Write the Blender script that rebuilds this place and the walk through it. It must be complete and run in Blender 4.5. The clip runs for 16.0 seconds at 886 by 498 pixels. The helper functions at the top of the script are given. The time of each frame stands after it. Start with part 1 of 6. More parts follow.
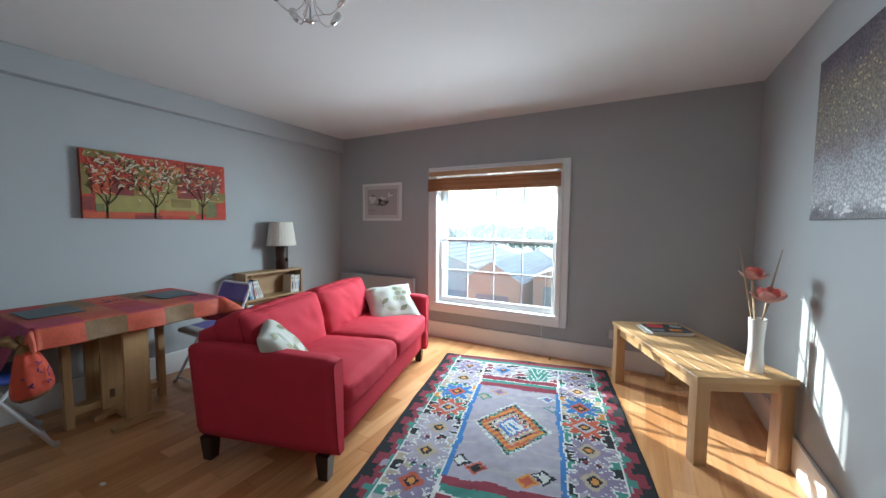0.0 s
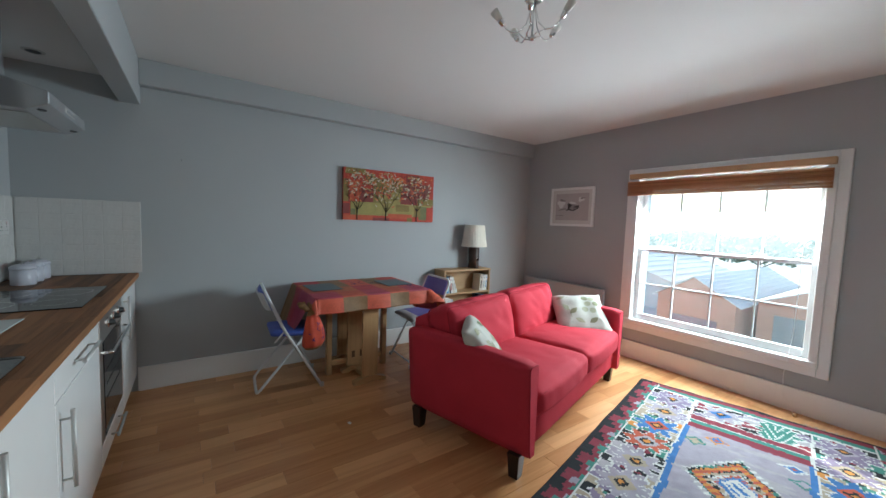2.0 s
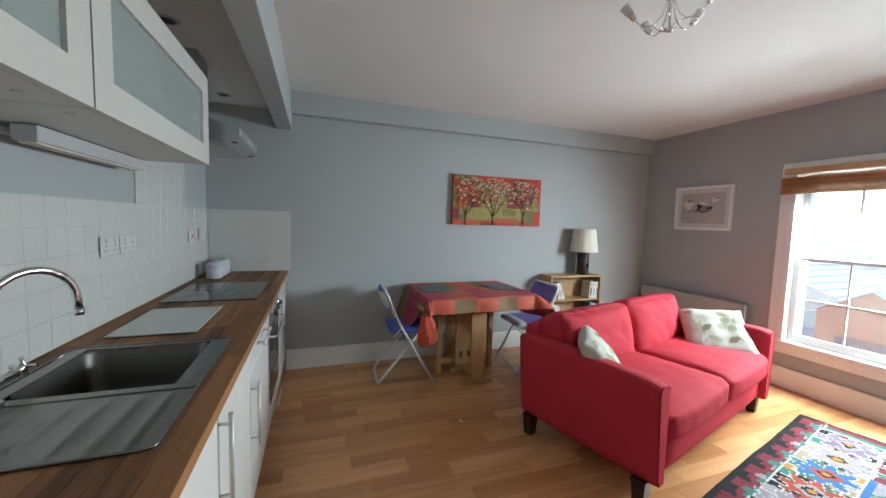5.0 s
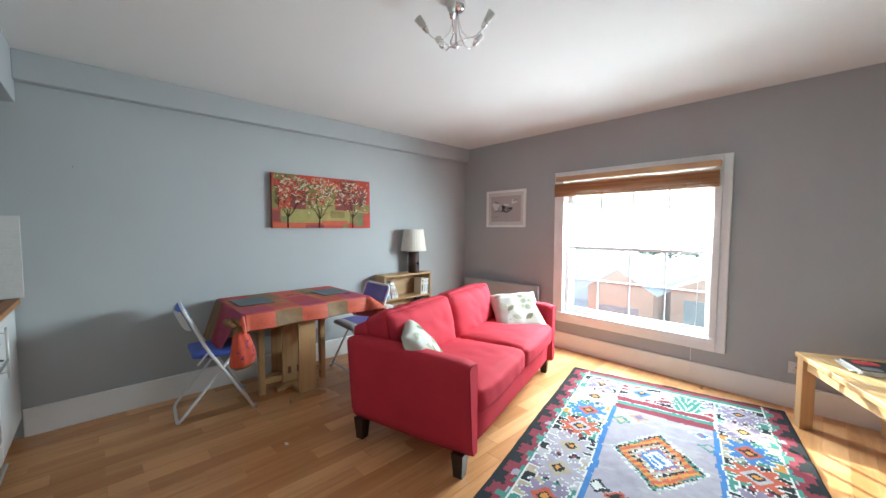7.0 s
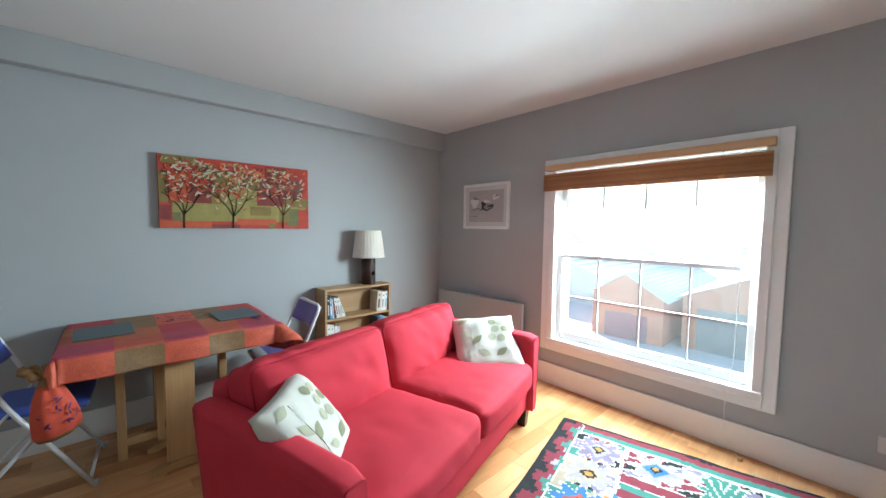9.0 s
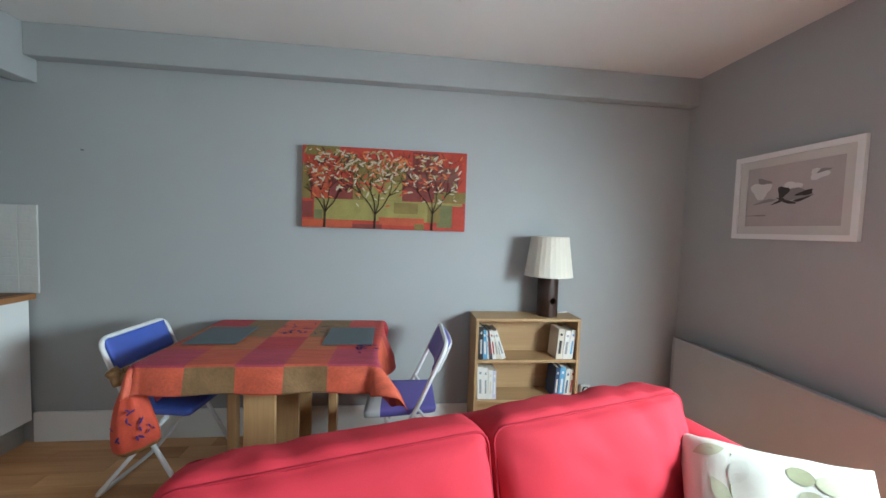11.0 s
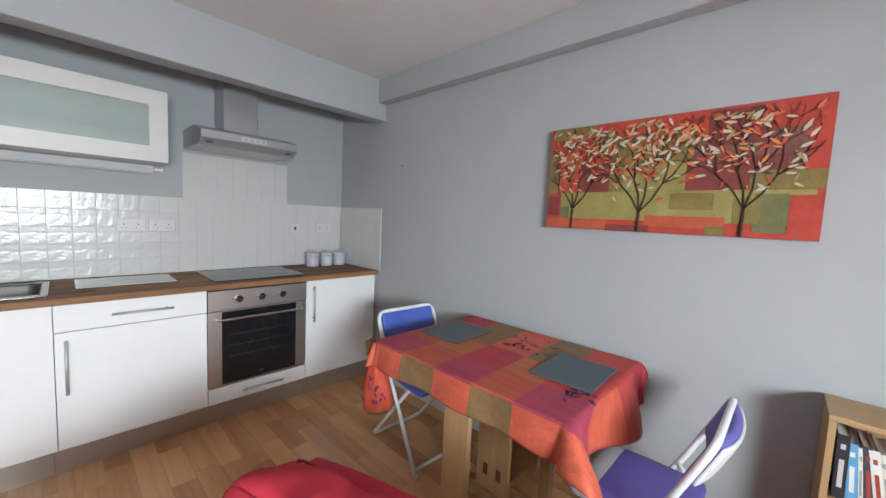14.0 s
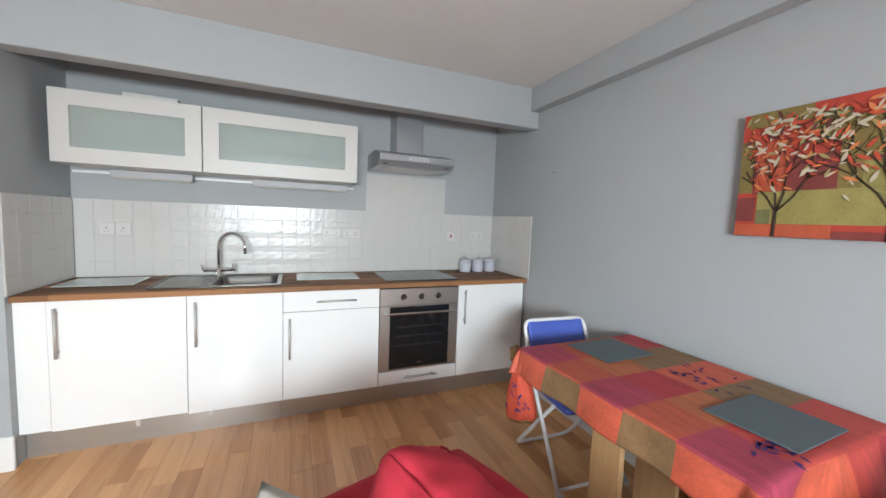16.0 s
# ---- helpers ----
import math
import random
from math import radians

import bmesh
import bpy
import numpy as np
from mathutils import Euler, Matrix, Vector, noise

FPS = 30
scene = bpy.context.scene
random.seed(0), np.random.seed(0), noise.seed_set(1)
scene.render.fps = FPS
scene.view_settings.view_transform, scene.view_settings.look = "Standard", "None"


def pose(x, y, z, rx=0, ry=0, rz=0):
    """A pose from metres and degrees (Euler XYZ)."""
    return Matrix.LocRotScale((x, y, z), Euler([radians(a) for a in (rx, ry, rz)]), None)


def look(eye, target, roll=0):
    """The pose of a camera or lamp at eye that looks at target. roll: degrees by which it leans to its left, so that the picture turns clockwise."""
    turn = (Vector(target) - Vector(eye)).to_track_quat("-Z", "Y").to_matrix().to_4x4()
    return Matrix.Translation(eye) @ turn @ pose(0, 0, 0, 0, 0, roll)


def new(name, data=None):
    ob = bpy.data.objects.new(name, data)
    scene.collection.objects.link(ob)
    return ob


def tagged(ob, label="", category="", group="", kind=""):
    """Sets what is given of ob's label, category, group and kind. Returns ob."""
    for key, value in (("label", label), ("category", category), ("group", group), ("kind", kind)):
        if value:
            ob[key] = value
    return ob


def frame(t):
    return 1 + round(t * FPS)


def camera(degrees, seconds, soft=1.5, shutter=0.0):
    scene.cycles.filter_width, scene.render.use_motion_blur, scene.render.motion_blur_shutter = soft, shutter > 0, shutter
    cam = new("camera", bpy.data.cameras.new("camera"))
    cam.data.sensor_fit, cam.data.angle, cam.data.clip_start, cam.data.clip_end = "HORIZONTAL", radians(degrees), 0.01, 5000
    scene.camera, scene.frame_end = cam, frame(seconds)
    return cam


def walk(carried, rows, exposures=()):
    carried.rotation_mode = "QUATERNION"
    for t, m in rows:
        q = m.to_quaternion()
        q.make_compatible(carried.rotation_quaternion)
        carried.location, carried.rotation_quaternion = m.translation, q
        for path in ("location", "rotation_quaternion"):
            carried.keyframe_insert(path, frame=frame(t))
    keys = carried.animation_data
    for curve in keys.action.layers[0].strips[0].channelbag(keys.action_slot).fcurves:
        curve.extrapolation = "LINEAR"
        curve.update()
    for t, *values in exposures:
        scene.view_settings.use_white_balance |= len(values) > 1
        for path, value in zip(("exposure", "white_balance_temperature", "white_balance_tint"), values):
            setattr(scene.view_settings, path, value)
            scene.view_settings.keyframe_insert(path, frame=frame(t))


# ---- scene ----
cam = camera(101.6, 16.0)
METRES, EYE, TILT, LEAN, TURN = 8.0, 1.5, 0.0, 0.0, 28.1
PATH = [
    (0, (3.585, 1.092, 1.328), (2.632, 2.845, 1.191), 0.4),
    (0.5, (3.584, 1.095, 1.337), (2.453, 2.738, 1.198), 0.9),
    (1, (3.565, 1.086, 1.352), (2.246, 2.582, 1.208), 1.3),
    (1.5, (3.509, 1.026, 1.35), (2.021, 2.356, 1.21), 1.7),
    (2, (3.485, 0.972, 1.357), (1.841, 2.102, 1.211), 2.0),
    (2.5, (3.47, 0.914, 1.378), (1.719, 1.867, 1.219), 2.2),
    (3, (3.463, 0.879, 1.38), (1.64, 1.687, 1.219), 2.2),
    (3.5, (3.463, 0.865, 1.377), (1.589, 1.543, 1.216), 2.2),
    (6, (3.468, 0.850, 1.389), (1.590, 1.521, 1.240), 1.4),
    (6.5, (3.462, 0.902, 1.390), (1.754, 1.936, 1.256), 1.0),
    (7, (3.511, 1.006, 1.358), (2.063, 2.38, 1.241), 0.1),
    (7.5, (3.512, 1.157, 1.335), (2.278, 2.727, 1.22), -0.3),
    (8, (3.477, 1.385, 1.362), (2.292, 2.991, 1.228), -0.3),
    (8.5, (3.362, 1.635, 1.371), (2.111, 3.191, 1.243), 0.0),
    (9, (3.177, 1.914, 1.388), (1.704, 3.261, 1.263), 0.7),
    (9.5, (2.98, 2.199, 1.4), (1.245, 3.184, 1.271), 1.3),
    (12, (2.074, 3.078, 1.338), (0.094, 2.818, 1.23), 2.3),
    (12.5, (1.974, 3.201, 1.352), (0.073, 2.595, 1.218), 2.6),
    (13, (1.911, 3.221, 1.363), (0.153, 2.28, 1.206), 2.8),
    (13.5, (1.878, 3.152, 1.371), (0.257, 1.992, 1.2), 2.8),
    (14, (1.847, 3.092, 1.373), (0.394, 1.727, 1.203), 2.7),
    (14.5, (1.833, 3.081, 1.371), (0.62, 1.5, 1.203), 2.5),
    (15, (1.835, 3.079, 1.368), (0.815, 1.366, 1.202), 2.4),
    (15.5, (1.823, 3.104, 1.364), (0.95, 1.311, 1.207), 2.2),
    (16, (1.835, 3.125, 1.37), (1.062, 1.288, 1.213), 2.1),
]
walk(cam, [(t, look(eye, target, roll)) for t, eye, target, roll in PATH], exposures=[(0, 1.30, 5600, 0), (1.5, 1.27, 5700, 0), (3.5, 1.50, 6000, 0), (6, 1.85, 6000, 0), (7, 2.06, 5850, -1), (8, 2.0, 5750, -2), (9, 1.78, 5700, -3), (9.5, 1.72, 5700, -3), (12.5, 1.83, 6000, 2), (14, 1.98, 6200, 8), (16, 2.15, 6300, 8)])
SUNDIR = (-57, 22)
DAY = 53.0

# ---- world, sun, exposure ----
world = bpy.data.worlds.new("world")
scene.world = world
world.use_nodes = True
wn = world.node_tree.nodes
sky = wn.new("ShaderNodeTexSky")
sky.sky_type, sky.sun_disc = "NISHITA", False
SUN_AZ, SUN_EL = SUNDIR
sky.sun_elevation, sky.sun_rotation = radians(SUN_EL), radians(SUN_AZ)
world.node_tree.links.new(sky.outputs[0], wn["Background"].inputs[0])
wn["Background"].inputs[1].default_value = 0.15
sun_data = bpy.data.lights.new("sun", "SUN")
sun_data.energy, sun_data.angle, sun_data.color = 5.0, radians(0.6), (1.0, 0.93, 0.82)
sun = new("sun", sun_data)
sun_way = Vector((math.sin(radians(SUN_AZ)) * math.cos(radians(SUN_EL)), math.cos(radians(SUN_AZ)) * math.cos(radians(SUN_EL)), math.sin(radians(SUN_EL))))
sun.matrix_world = look(sun_way * 30, (0, 0, 0))
# daylight from the sky, standing in the window's opening
day = bpy.data.lights.new("window_daylight", "AREA")
day.shape, day.size, day.size_y, day.energy, day.color = "RECTANGLE", 1.34, 0.6, DAY, (0.91, 0.98, 1.0)
day_ob = new("window_daylight", day)
day_ob.matrix_world = look((2.2, 4.94, 1.42), (2.2, 3.55, 0.08))


# ---- materials ----
def principled(name):
    m = bpy.data.materials.new(name)
    m.use_nodes = True
    return m, m.node_tree.nodes, m.node_tree.links, m.node_tree.nodes["Principled BSDF"]


def paint(name, color, rough=0.6, metal=0.0, vary=0.08, scale=6.0, fine=180.0, bump=0.05, stretch=(1, 1, 1), random_value=0.0, coat=0.0, dist=0.002, spec=0.5):
    """A surface with large soft blotches, fine grain and a light relief; random_value shifts its value piece by piece."""
    m, n, l, b = principled(name)
    tc = n.new("ShaderNodeTexCoord")
    mp = n.new("ShaderNodeMapping")
    mp.inputs["Scale"].default_value = stretch
    l.new(tc.outputs["Object"], mp.inputs[0])
    big, small = n.new("ShaderNodeTexNoise"), n.new("ShaderNodeTexNoise")
    big.inputs["Scale"].default_value, small.inputs["Scale"].default_value = scale, fine
    big.inputs["Detail"].default_value, small.inputs["Detail"].default_value = 4, 3
    for t in (big, small):
        l.new(mp.outputs[0], t.inputs["Vector"])
    mix = n.new("ShaderNodeMath")
    mix.operation = "MULTIPLY_ADD"
    mix.inputs[1].default_value = 0.6
    l.new(big.outputs[0], mix.inputs[0])
    half = n.new("ShaderNodeMath")
    half.operation = "MULTIPLY"
    half.inputs[1].default_value = 0.4
    l.new(small.outputs[0], half.inputs[0])
    l.new(half.outputs[0], mix.inputs[2])
    last = mix
    if random_value:
        info = n.new("ShaderNodeObjectInfo")
        geo = n.new("ShaderNodeNewGeometry")
        add = n.new("ShaderNodeMath")
        add.operation = "ADD"
        l.new(info.outputs["Random"], add.inputs[0])
        l.new(geo.outputs["Random Per Island"], add.inputs[1])
        frac = n.new("ShaderNodeMath")
        frac.operation = "FRACT"
        l.new(add.outputs[0], frac.inputs[0])
        ma = n.new("ShaderNodeMath")
        ma.operation = "MULTIPLY_ADD"
        ma.inputs[1].default_value = random_value
        l.new(frac.outputs[0], ma.inputs[0])
        l.new(mix.outputs[0], ma.inputs[2])
        last = ma
    ramp = n.new("ShaderNodeMapRange")
    mid = 0.5 + random_value / 2
    ramp.inputs[1].default_value, ramp.inputs[2].default_value = mid - 0.28 - random_value / 2, mid + 0.28 + random_value / 2
    ramp.inputs[3].default_value, ramp.inputs[4].default_value = 1 - vary, 1 + vary
    l.new(last.outputs[0], ramp.inputs[0])
    hsv = n.new("ShaderNodeHueSaturation")
    hsv.inputs["Color"].default_value = (*color, 1)
    l.new(ramp.outputs[0], hsv.inputs["Value"])
    l.new(hsv.outputs[0], b.inputs["Base Color"])
    b.inputs["Roughness"].default_value, b.inputs["Metallic"].default_value = rough, metal
    b.inputs["Coat Weight"].default_value = coat
    b.inputs["Specular IOR Level"].default_value = spec
    if bump:
        bp = n.new("ShaderNodeBump")
        bp.inputs["Strength"].default_value, bp.inputs["Distance"].default_value = bump, dist
        l.new(small.outputs[0], bp.inputs["Height"])
        l.new(bp.outputs[0], b.inputs["Normal"])
    return m


def timber(name, light, dark, axis=1, rough=0.4, random_value=0.0, scale=1.0, coat=0.0):
    """Wood with grain along one axis (0 x, 1 y, 2 z)."""
    m, n, l, b = principled(name)
    tc = n.new("ShaderNodeTexCoord")
    info = n.new("ShaderNodeObjectInfo")
    off = n.new("ShaderNodeVectorMath")
    off.operation = "SCALE"
    off.inputs[0].default_value = (17, 23, 11)
    l.new(info.outputs["Random"], off.inputs["Scale"])
    addv = n.new("ShaderNodeVectorMath")
    l.new(tc.outputs["Object"], addv.inputs[0])
    l.new(off.outputs[0], addv.inputs[1])
    mp = n.new("ShaderNodeMapping")
    s = [34 * scale] * 3
    s[axis] = 1.6 * scale
    mp.inputs["Scale"].default_value = s
    l.new(addv.outputs[0], mp.inputs[0])
    g1, g2 = n.new("ShaderNodeTexNoise"), n.new("ShaderNodeTexNoise")
    g1.inputs["Scale"].default_value, g1.inputs["Detail"].default_value, g1.inputs["Distortion"].default_value = 1.0, 5, 0.6
    g2.inputs["Scale"].default_value, g2.inputs["Detail"].default_value = 5.0, 4
    l.new(mp.outputs[0], g1.inputs["Vector"])
    l.new(mp.outputs[0], g2.inputs["Vector"])
    mix = n.new("ShaderNodeMath")
    mix.operation = "MULTIPLY_ADD"
    mix.inputs[1].default_value = 0.65
    l.new(g1.outputs[0], mix.inputs[0])
    h = n.new("ShaderNodeMath")
    h.operation = "MULTIPLY"
    h.inputs[1].default_value = 0.35
    l.new(g2.outputs[0], h.inputs[0])
    l.new(h.outputs[0], mix.inputs[2])
    last = mix
    if random_value:
        geo = n.new("ShaderNodeNewGeometry")
        add = n.new("ShaderNodeMath")
        l.new(info.outputs["Random"], add.inputs[0])
        l.new(geo.outputs["Random Per Island"], add.inputs[1])
        fr = n.new("ShaderNodeMath")
        fr.operation = "FRACT"
        l.new(add.outputs[0], fr.inputs[0])
        ma = n.new("ShaderNodeMath")
        ma.operation = "MULTIPLY_ADD"
        ma.inputs[1].default_value, ma.inputs[2].default_value = random_value, -random_value / 2
        l.new(fr.outputs[0], ma.inputs[0])
        ad = n.new("ShaderNodeMath")
        l.new(ma.outputs[0], ad.inputs[0])
        l.new(mix.outputs[0], ad.inputs[1])
        last = ad
    ramp = n.new("ShaderNodeValToRGB")
    ramp.color_ramp.elements[0].position, ramp.color_ramp.elements[1].position = 0.28, 0.72
    ramp.color_ramp.elements[0].color, ramp.color_ramp.elements[1].color = (*dark, 1), (*light, 1)
    l.new(last.outputs[0], ramp.inputs[0])
    l.new(ramp.outputs[0], b.inputs["Base Color"])
    b.inputs["Roughness"].default_value, b.inputs["Coat Weight"].default_value = rough, coat
    b.inputs["Coat Roughness"].default_value = 0.25
    bp = n.new("ShaderNodeBump")
    bp.inputs["Strength"].default_value, bp.inputs["Distance"].default_value = 0.12, 0.001
    l.new(g2.outputs[0], bp.inputs["Height"])
    l.new(bp.outputs[0], b.inputs["Normal"])
    return m


def clear_glass(name, tint=(1, 1, 1), rough=0.0, veil=0.0):
    """Clear glass; the last value scatters that share of light as an added haze."""
    m, n, l, b = principled(name)
    mixn, tr, gl, fr = n.new("ShaderNodeMixShader"), n.new("ShaderNodeBsdfTransparent"), n.new("ShaderNodeBsdfGlossy"), n.new("ShaderNodeFresnel")
    tr.inputs[0].default_value = (*tint, 1)
    gl.inputs["Roughness"].default_value = rough
    fr.inputs[0].default_value = 1.45
    l.new(fr.outputs[0], mixn.inputs[0])
    veiled, haze, haze_noise = n.new("ShaderNodeMixShader"), n.new("ShaderNodeBsdfTranslucent"), n.new("ShaderNodeTexNoise")
    haze.inputs[0].default_value = (0.85, 0.88, 0.88, 1)
    haze_noise.inputs["Scale"].default_value, haze_noise.inputs["Detail"].default_value = 3.0, 5
    amount = n.new("ShaderNodeMapRange")
    amount.inputs[1].default_value, amount.inputs[2].default_value, amount.inputs[3].default_value, amount.inputs[4].default_value = 0.3, 0.7, veil * 0.75, veil * 1.25
    l.new(haze_noise.outputs[0], amount.inputs[0])
    l.new(amount.outputs[0], veiled.inputs[0])
    l.new(tr.outputs[0], veiled.inputs[1])
    l.new(haze.outputs[0], veiled.inputs[2])
    l.new(veiled.outputs[0], mixn.inputs[1])
    l.new(gl.outputs[0], mixn.inputs[2])
    l.new(mixn.outputs[0], n["Material Output"].inputs[0])
    return m


WALL = paint("wall_paint", (0.394, 0.410, 0.420), 0.75, vary=0.025, scale=1.5, fine=260, bump=0.08)
CEIL = paint("ceiling_paint", (0.72, 0.71, 0.70), 0.85, vary=0.02, scale=1.2, fine=200, bump=0.06)
TRIM = paint("white_gloss_paint", (0.80, 0.80, 0.79), 0.35, vary=0.03, scale=4, fine=90, bump=0.03)
# white sash paint, darkened in colour to carry the shade of backlit bars
SHADEDSASH = paint("shaded_window_paint", (0.60, 0.60, 0.60), 0.3, vary=0.02, bump=0.0)
OAK = timber("oak_floor_block", (0.72, 0.395, 0.18), (0.47, 0.215, 0.08), 1, 0.30, 0.40, 0.45)
GAP = paint("floor_joint", (0.12, 0.07, 0.035), 0.8)
TILE = paint("glazed_white_tile", (0.58, 0.57, 0.555), 0.24, vary=0.03, scale=14, fine=24, bump=0.6, random_value=0.25, dist=0.006)
GROUT = paint("tile_grout", (0.55, 0.54, 0.525), 0.9)
GLOSS = paint("white_gloss_front", (0.83, 0.83, 0.83), 0.12, vary=0.015, scale=2, fine=20, bump=0.02)
CARC = paint("white_melamine", (0.62, 0.605, 0.58), 0.4, vary=0.02)
WORKTOP = timber("walnut_block_worktop", (0.33, 0.15, 0.058), (0.09, 0.038, 0.014), 0, 0.62, 0.42, 0.8)
STEEL = paint("brushed_steel", (0.28, 0.272, 0.26), 0.27, 1.0, vary=0.06, scale=3, fine=60, stretch=(1, 30, 30), bump=0.04)
HANDLE = paint("satin_steel_handle", (0.55, 0.54, 0.52), 0.5, 0.6, vary=0.04, bump=0.0)
SHELFEDGE = paint("glass_shelf_edge", (0.03, 0.07, 0.055), 0.2, bump=0.0)
# duller steel, with the shade inside the deep bowl put into its colour
BOWLSTEEL = paint("dull_shaded_bowl", (0.17, 0.165, 0.155), 0.42, 1.0, vary=0.08, scale=4, fine=80, bump=0.03)
CHROME = paint("chrome", (0.78, 0.78, 0.78), 0.08, 1.0, vary=0.02, bump=0.0)
OVENSTEEL = paint("oven_steel", (0.52, 0.48, 0.45), 0.4, 1.0, vary=0.06, scale=3, fine=60, stretch=(1, 30, 30), bump=0.04)
PLINTH = paint("brushed_plinth", (0.52, 0.51, 0.49), 0.38, 0.8, vary=0.06, scale=3, fine=80, stretch=(1, 30, 30))
BLACKGLASS = paint("black_oven_glass", (0.012, 0.012, 0.014), 0.06, vary=0.1, bump=0.0)
DARKSTEEL = paint("dim_rack_wire", (0.10, 0.10, 0.10), 0.5, 0.5, bump=0.0)
DARK = paint("dark_plastic", (0.02, 0.02, 0.02), 0.4)
GREYGLASS = paint("frosted_glass_board", (0.52, 0.56, 0.55), 0.15, vary=0.05, bump=0.0)
FROST = paint("frosted_door_glass", (0.36, 0.43, 0.40), 0.3, vary=0.04, scale=3, bump=0.0)
STRIPGREY = paint("grey_strip_housing", (0.47, 0.47, 0.49), 0.55, vary=0.03, bump=0.0)
SILVER = paint("silver_paint", (0.42, 0.43, 0.45), 0.32, 0.6, vary=0.03, bump=0.02)
RED = paint("red_upholstery", (0.47, 0.028, 0.048), 0.85, vary=0.14, scale=5, fine=420, bump=0.35, spec=0.25)
REDPIPE = paint("red_piping", (0.33, 0.018, 0.034), 0.85, vary=0.1, bump=0.2, spec=0.2)
DARKWOOD = timber("dark_stained_foot", (0.035, 0.018, 0.012), (0.012, 0.006, 0.004), 2, 0.35)
PINE = timber("light_oak", (0.58, 0.37, 0.18), (0.40, 0.235, 0.10), 0, 0.4, 0.12, 0.7)
PINEY = timber("light_oak_lengthwise", (0.58, 0.37, 0.18), (0.40, 0.235, 0.10), 1, 0.35, 0.14, 0.7)
PINEZ = timber("light_oak_upright", (0.56, 0.35, 0.17), (0.39, 0.225, 0.10), 2, 0.4, 0.12, 0.7)
DARKTENON = timber("dark_tenon_end", (0.16, 0.08, 0.035), (0.09, 0.045, 0.02), 1, 0.6)
SHELFWOOD = timber("oak_effect_board", (0.46, 0.30, 0.15), (0.36, 0.22, 0.105), 1, 0.5, 0.05, 0.6)
SHELFZ = timber("oak_effect_upright", (0.46, 0.30, 0.15), (0.36, 0.22, 0.105), 2, 0.5, 0.05, 0.6)
TUBE = paint("white_chair_tube", (0.72, 0.72, 0.73), 0.35, vary=0.03, bump=0.0)
BLUE = paint("blue_vinyl", (0.07, 0.115, 0.46), 0.45, vary=0.1, scale=8, fine=220, bump=0.15)
VIOLET = paint("violet_vinyl", (0.13, 0.11, 0.40), 0.5, vary=0.1, scale=8, fine=220, bump=0.15)
PALEVINYL = paint("pale_vinyl", (0.62, 0.62, 0.63), 0.5, vary=0.05, scale=8, fine=220, bump=0.15)
SLATE = paint("slate_placemat", (0.085, 0.11, 0.125), 0.55, vary=0.08, scale=10, fine=200, bump=0.1)
SHADE = paint("cream_lampshade", (0.68, 0.64, 0.56), 0.9, vary=0.04, scale=4, fine=160, stretch=(1, 1, 0.1), bump=0.25)
LAMPWOOD = timber("dark_lamp_wood", (0.055, 0.024, 0.016), (0.022, 0.010, 0.007), 2, 0.45)
CERAMIC = paint("white_ceramic", (0.80, 0.80, 0.79), 0.2, vary=0.02, bump=0.0)
CANISTER = paint("lilac_white_enamel", (0.54, 0.54, 0.61), 0.3, vary=0.03, bump=0.0)
PAPER = paint("book_paper", (0.72, 0.68, 0.58), 0.9, stretch=(1, 1, 30), vary=0.08)
BAMBOO = timber("bamboo_slat", (0.56, 0.27, 0.115), (0.36, 0.15, 0.055), 0, 0.55, 0.4, 0.9)
BAMBOOPALE = timber("bamboo_headrail", (0.62, 0.40, 0.22), (0.50, 0.30, 0.15), 0, 0.5, 0.1, 0.7)
SOCKET = paint("white_socket_plastic", (0.60, 0.59, 0.575), 0.35, vary=0.02, bump=0.0)
# the added haze imitates the washed-out glare of the bright yard
GLASS = clear_glass("window_glass", (0.97, 0.985, 0.98), veil=0.017)
HEATGLASS = paint("pale_heater_glass", (0.42, 0.43, 0.44), 0.12, vary=0.02, bump=0.0)


# ---- mesh helpers ----
def box(bm, x0, x1, y0, y1, z0, z1, bevel=0.0, seg=1, slot=0):
    v = [bm.verts.new(p) for p in ((x0, y0, z0), (x1, y0, z0), (x1, y1, z0), (x0, y1, z0), (x0, y0, z1), (x1, y0, z1), (x1, y1, z1), (x0, y1, z1))]
    fs = [bm.faces.new([v[i] for i in q]) for q in ((3, 2, 1, 0), (4, 5, 6, 7), (0, 1, 5, 4), (1, 2, 6, 5), (2, 3, 7, 6), (3, 0, 4, 7))]
    for f in fs:
        f.material_index = slot
    if bevel:
        es = list({e for f in fs for e in f.edges})
        bmesh.ops.bevel(bm, geom=es, offset=bevel, segments=seg, profile=0.5, affect="EDGES")
    return v


def boxed(*args, **kw):
    bm = bmesh.new()
    box(bm, *args, **kw)
    return bm


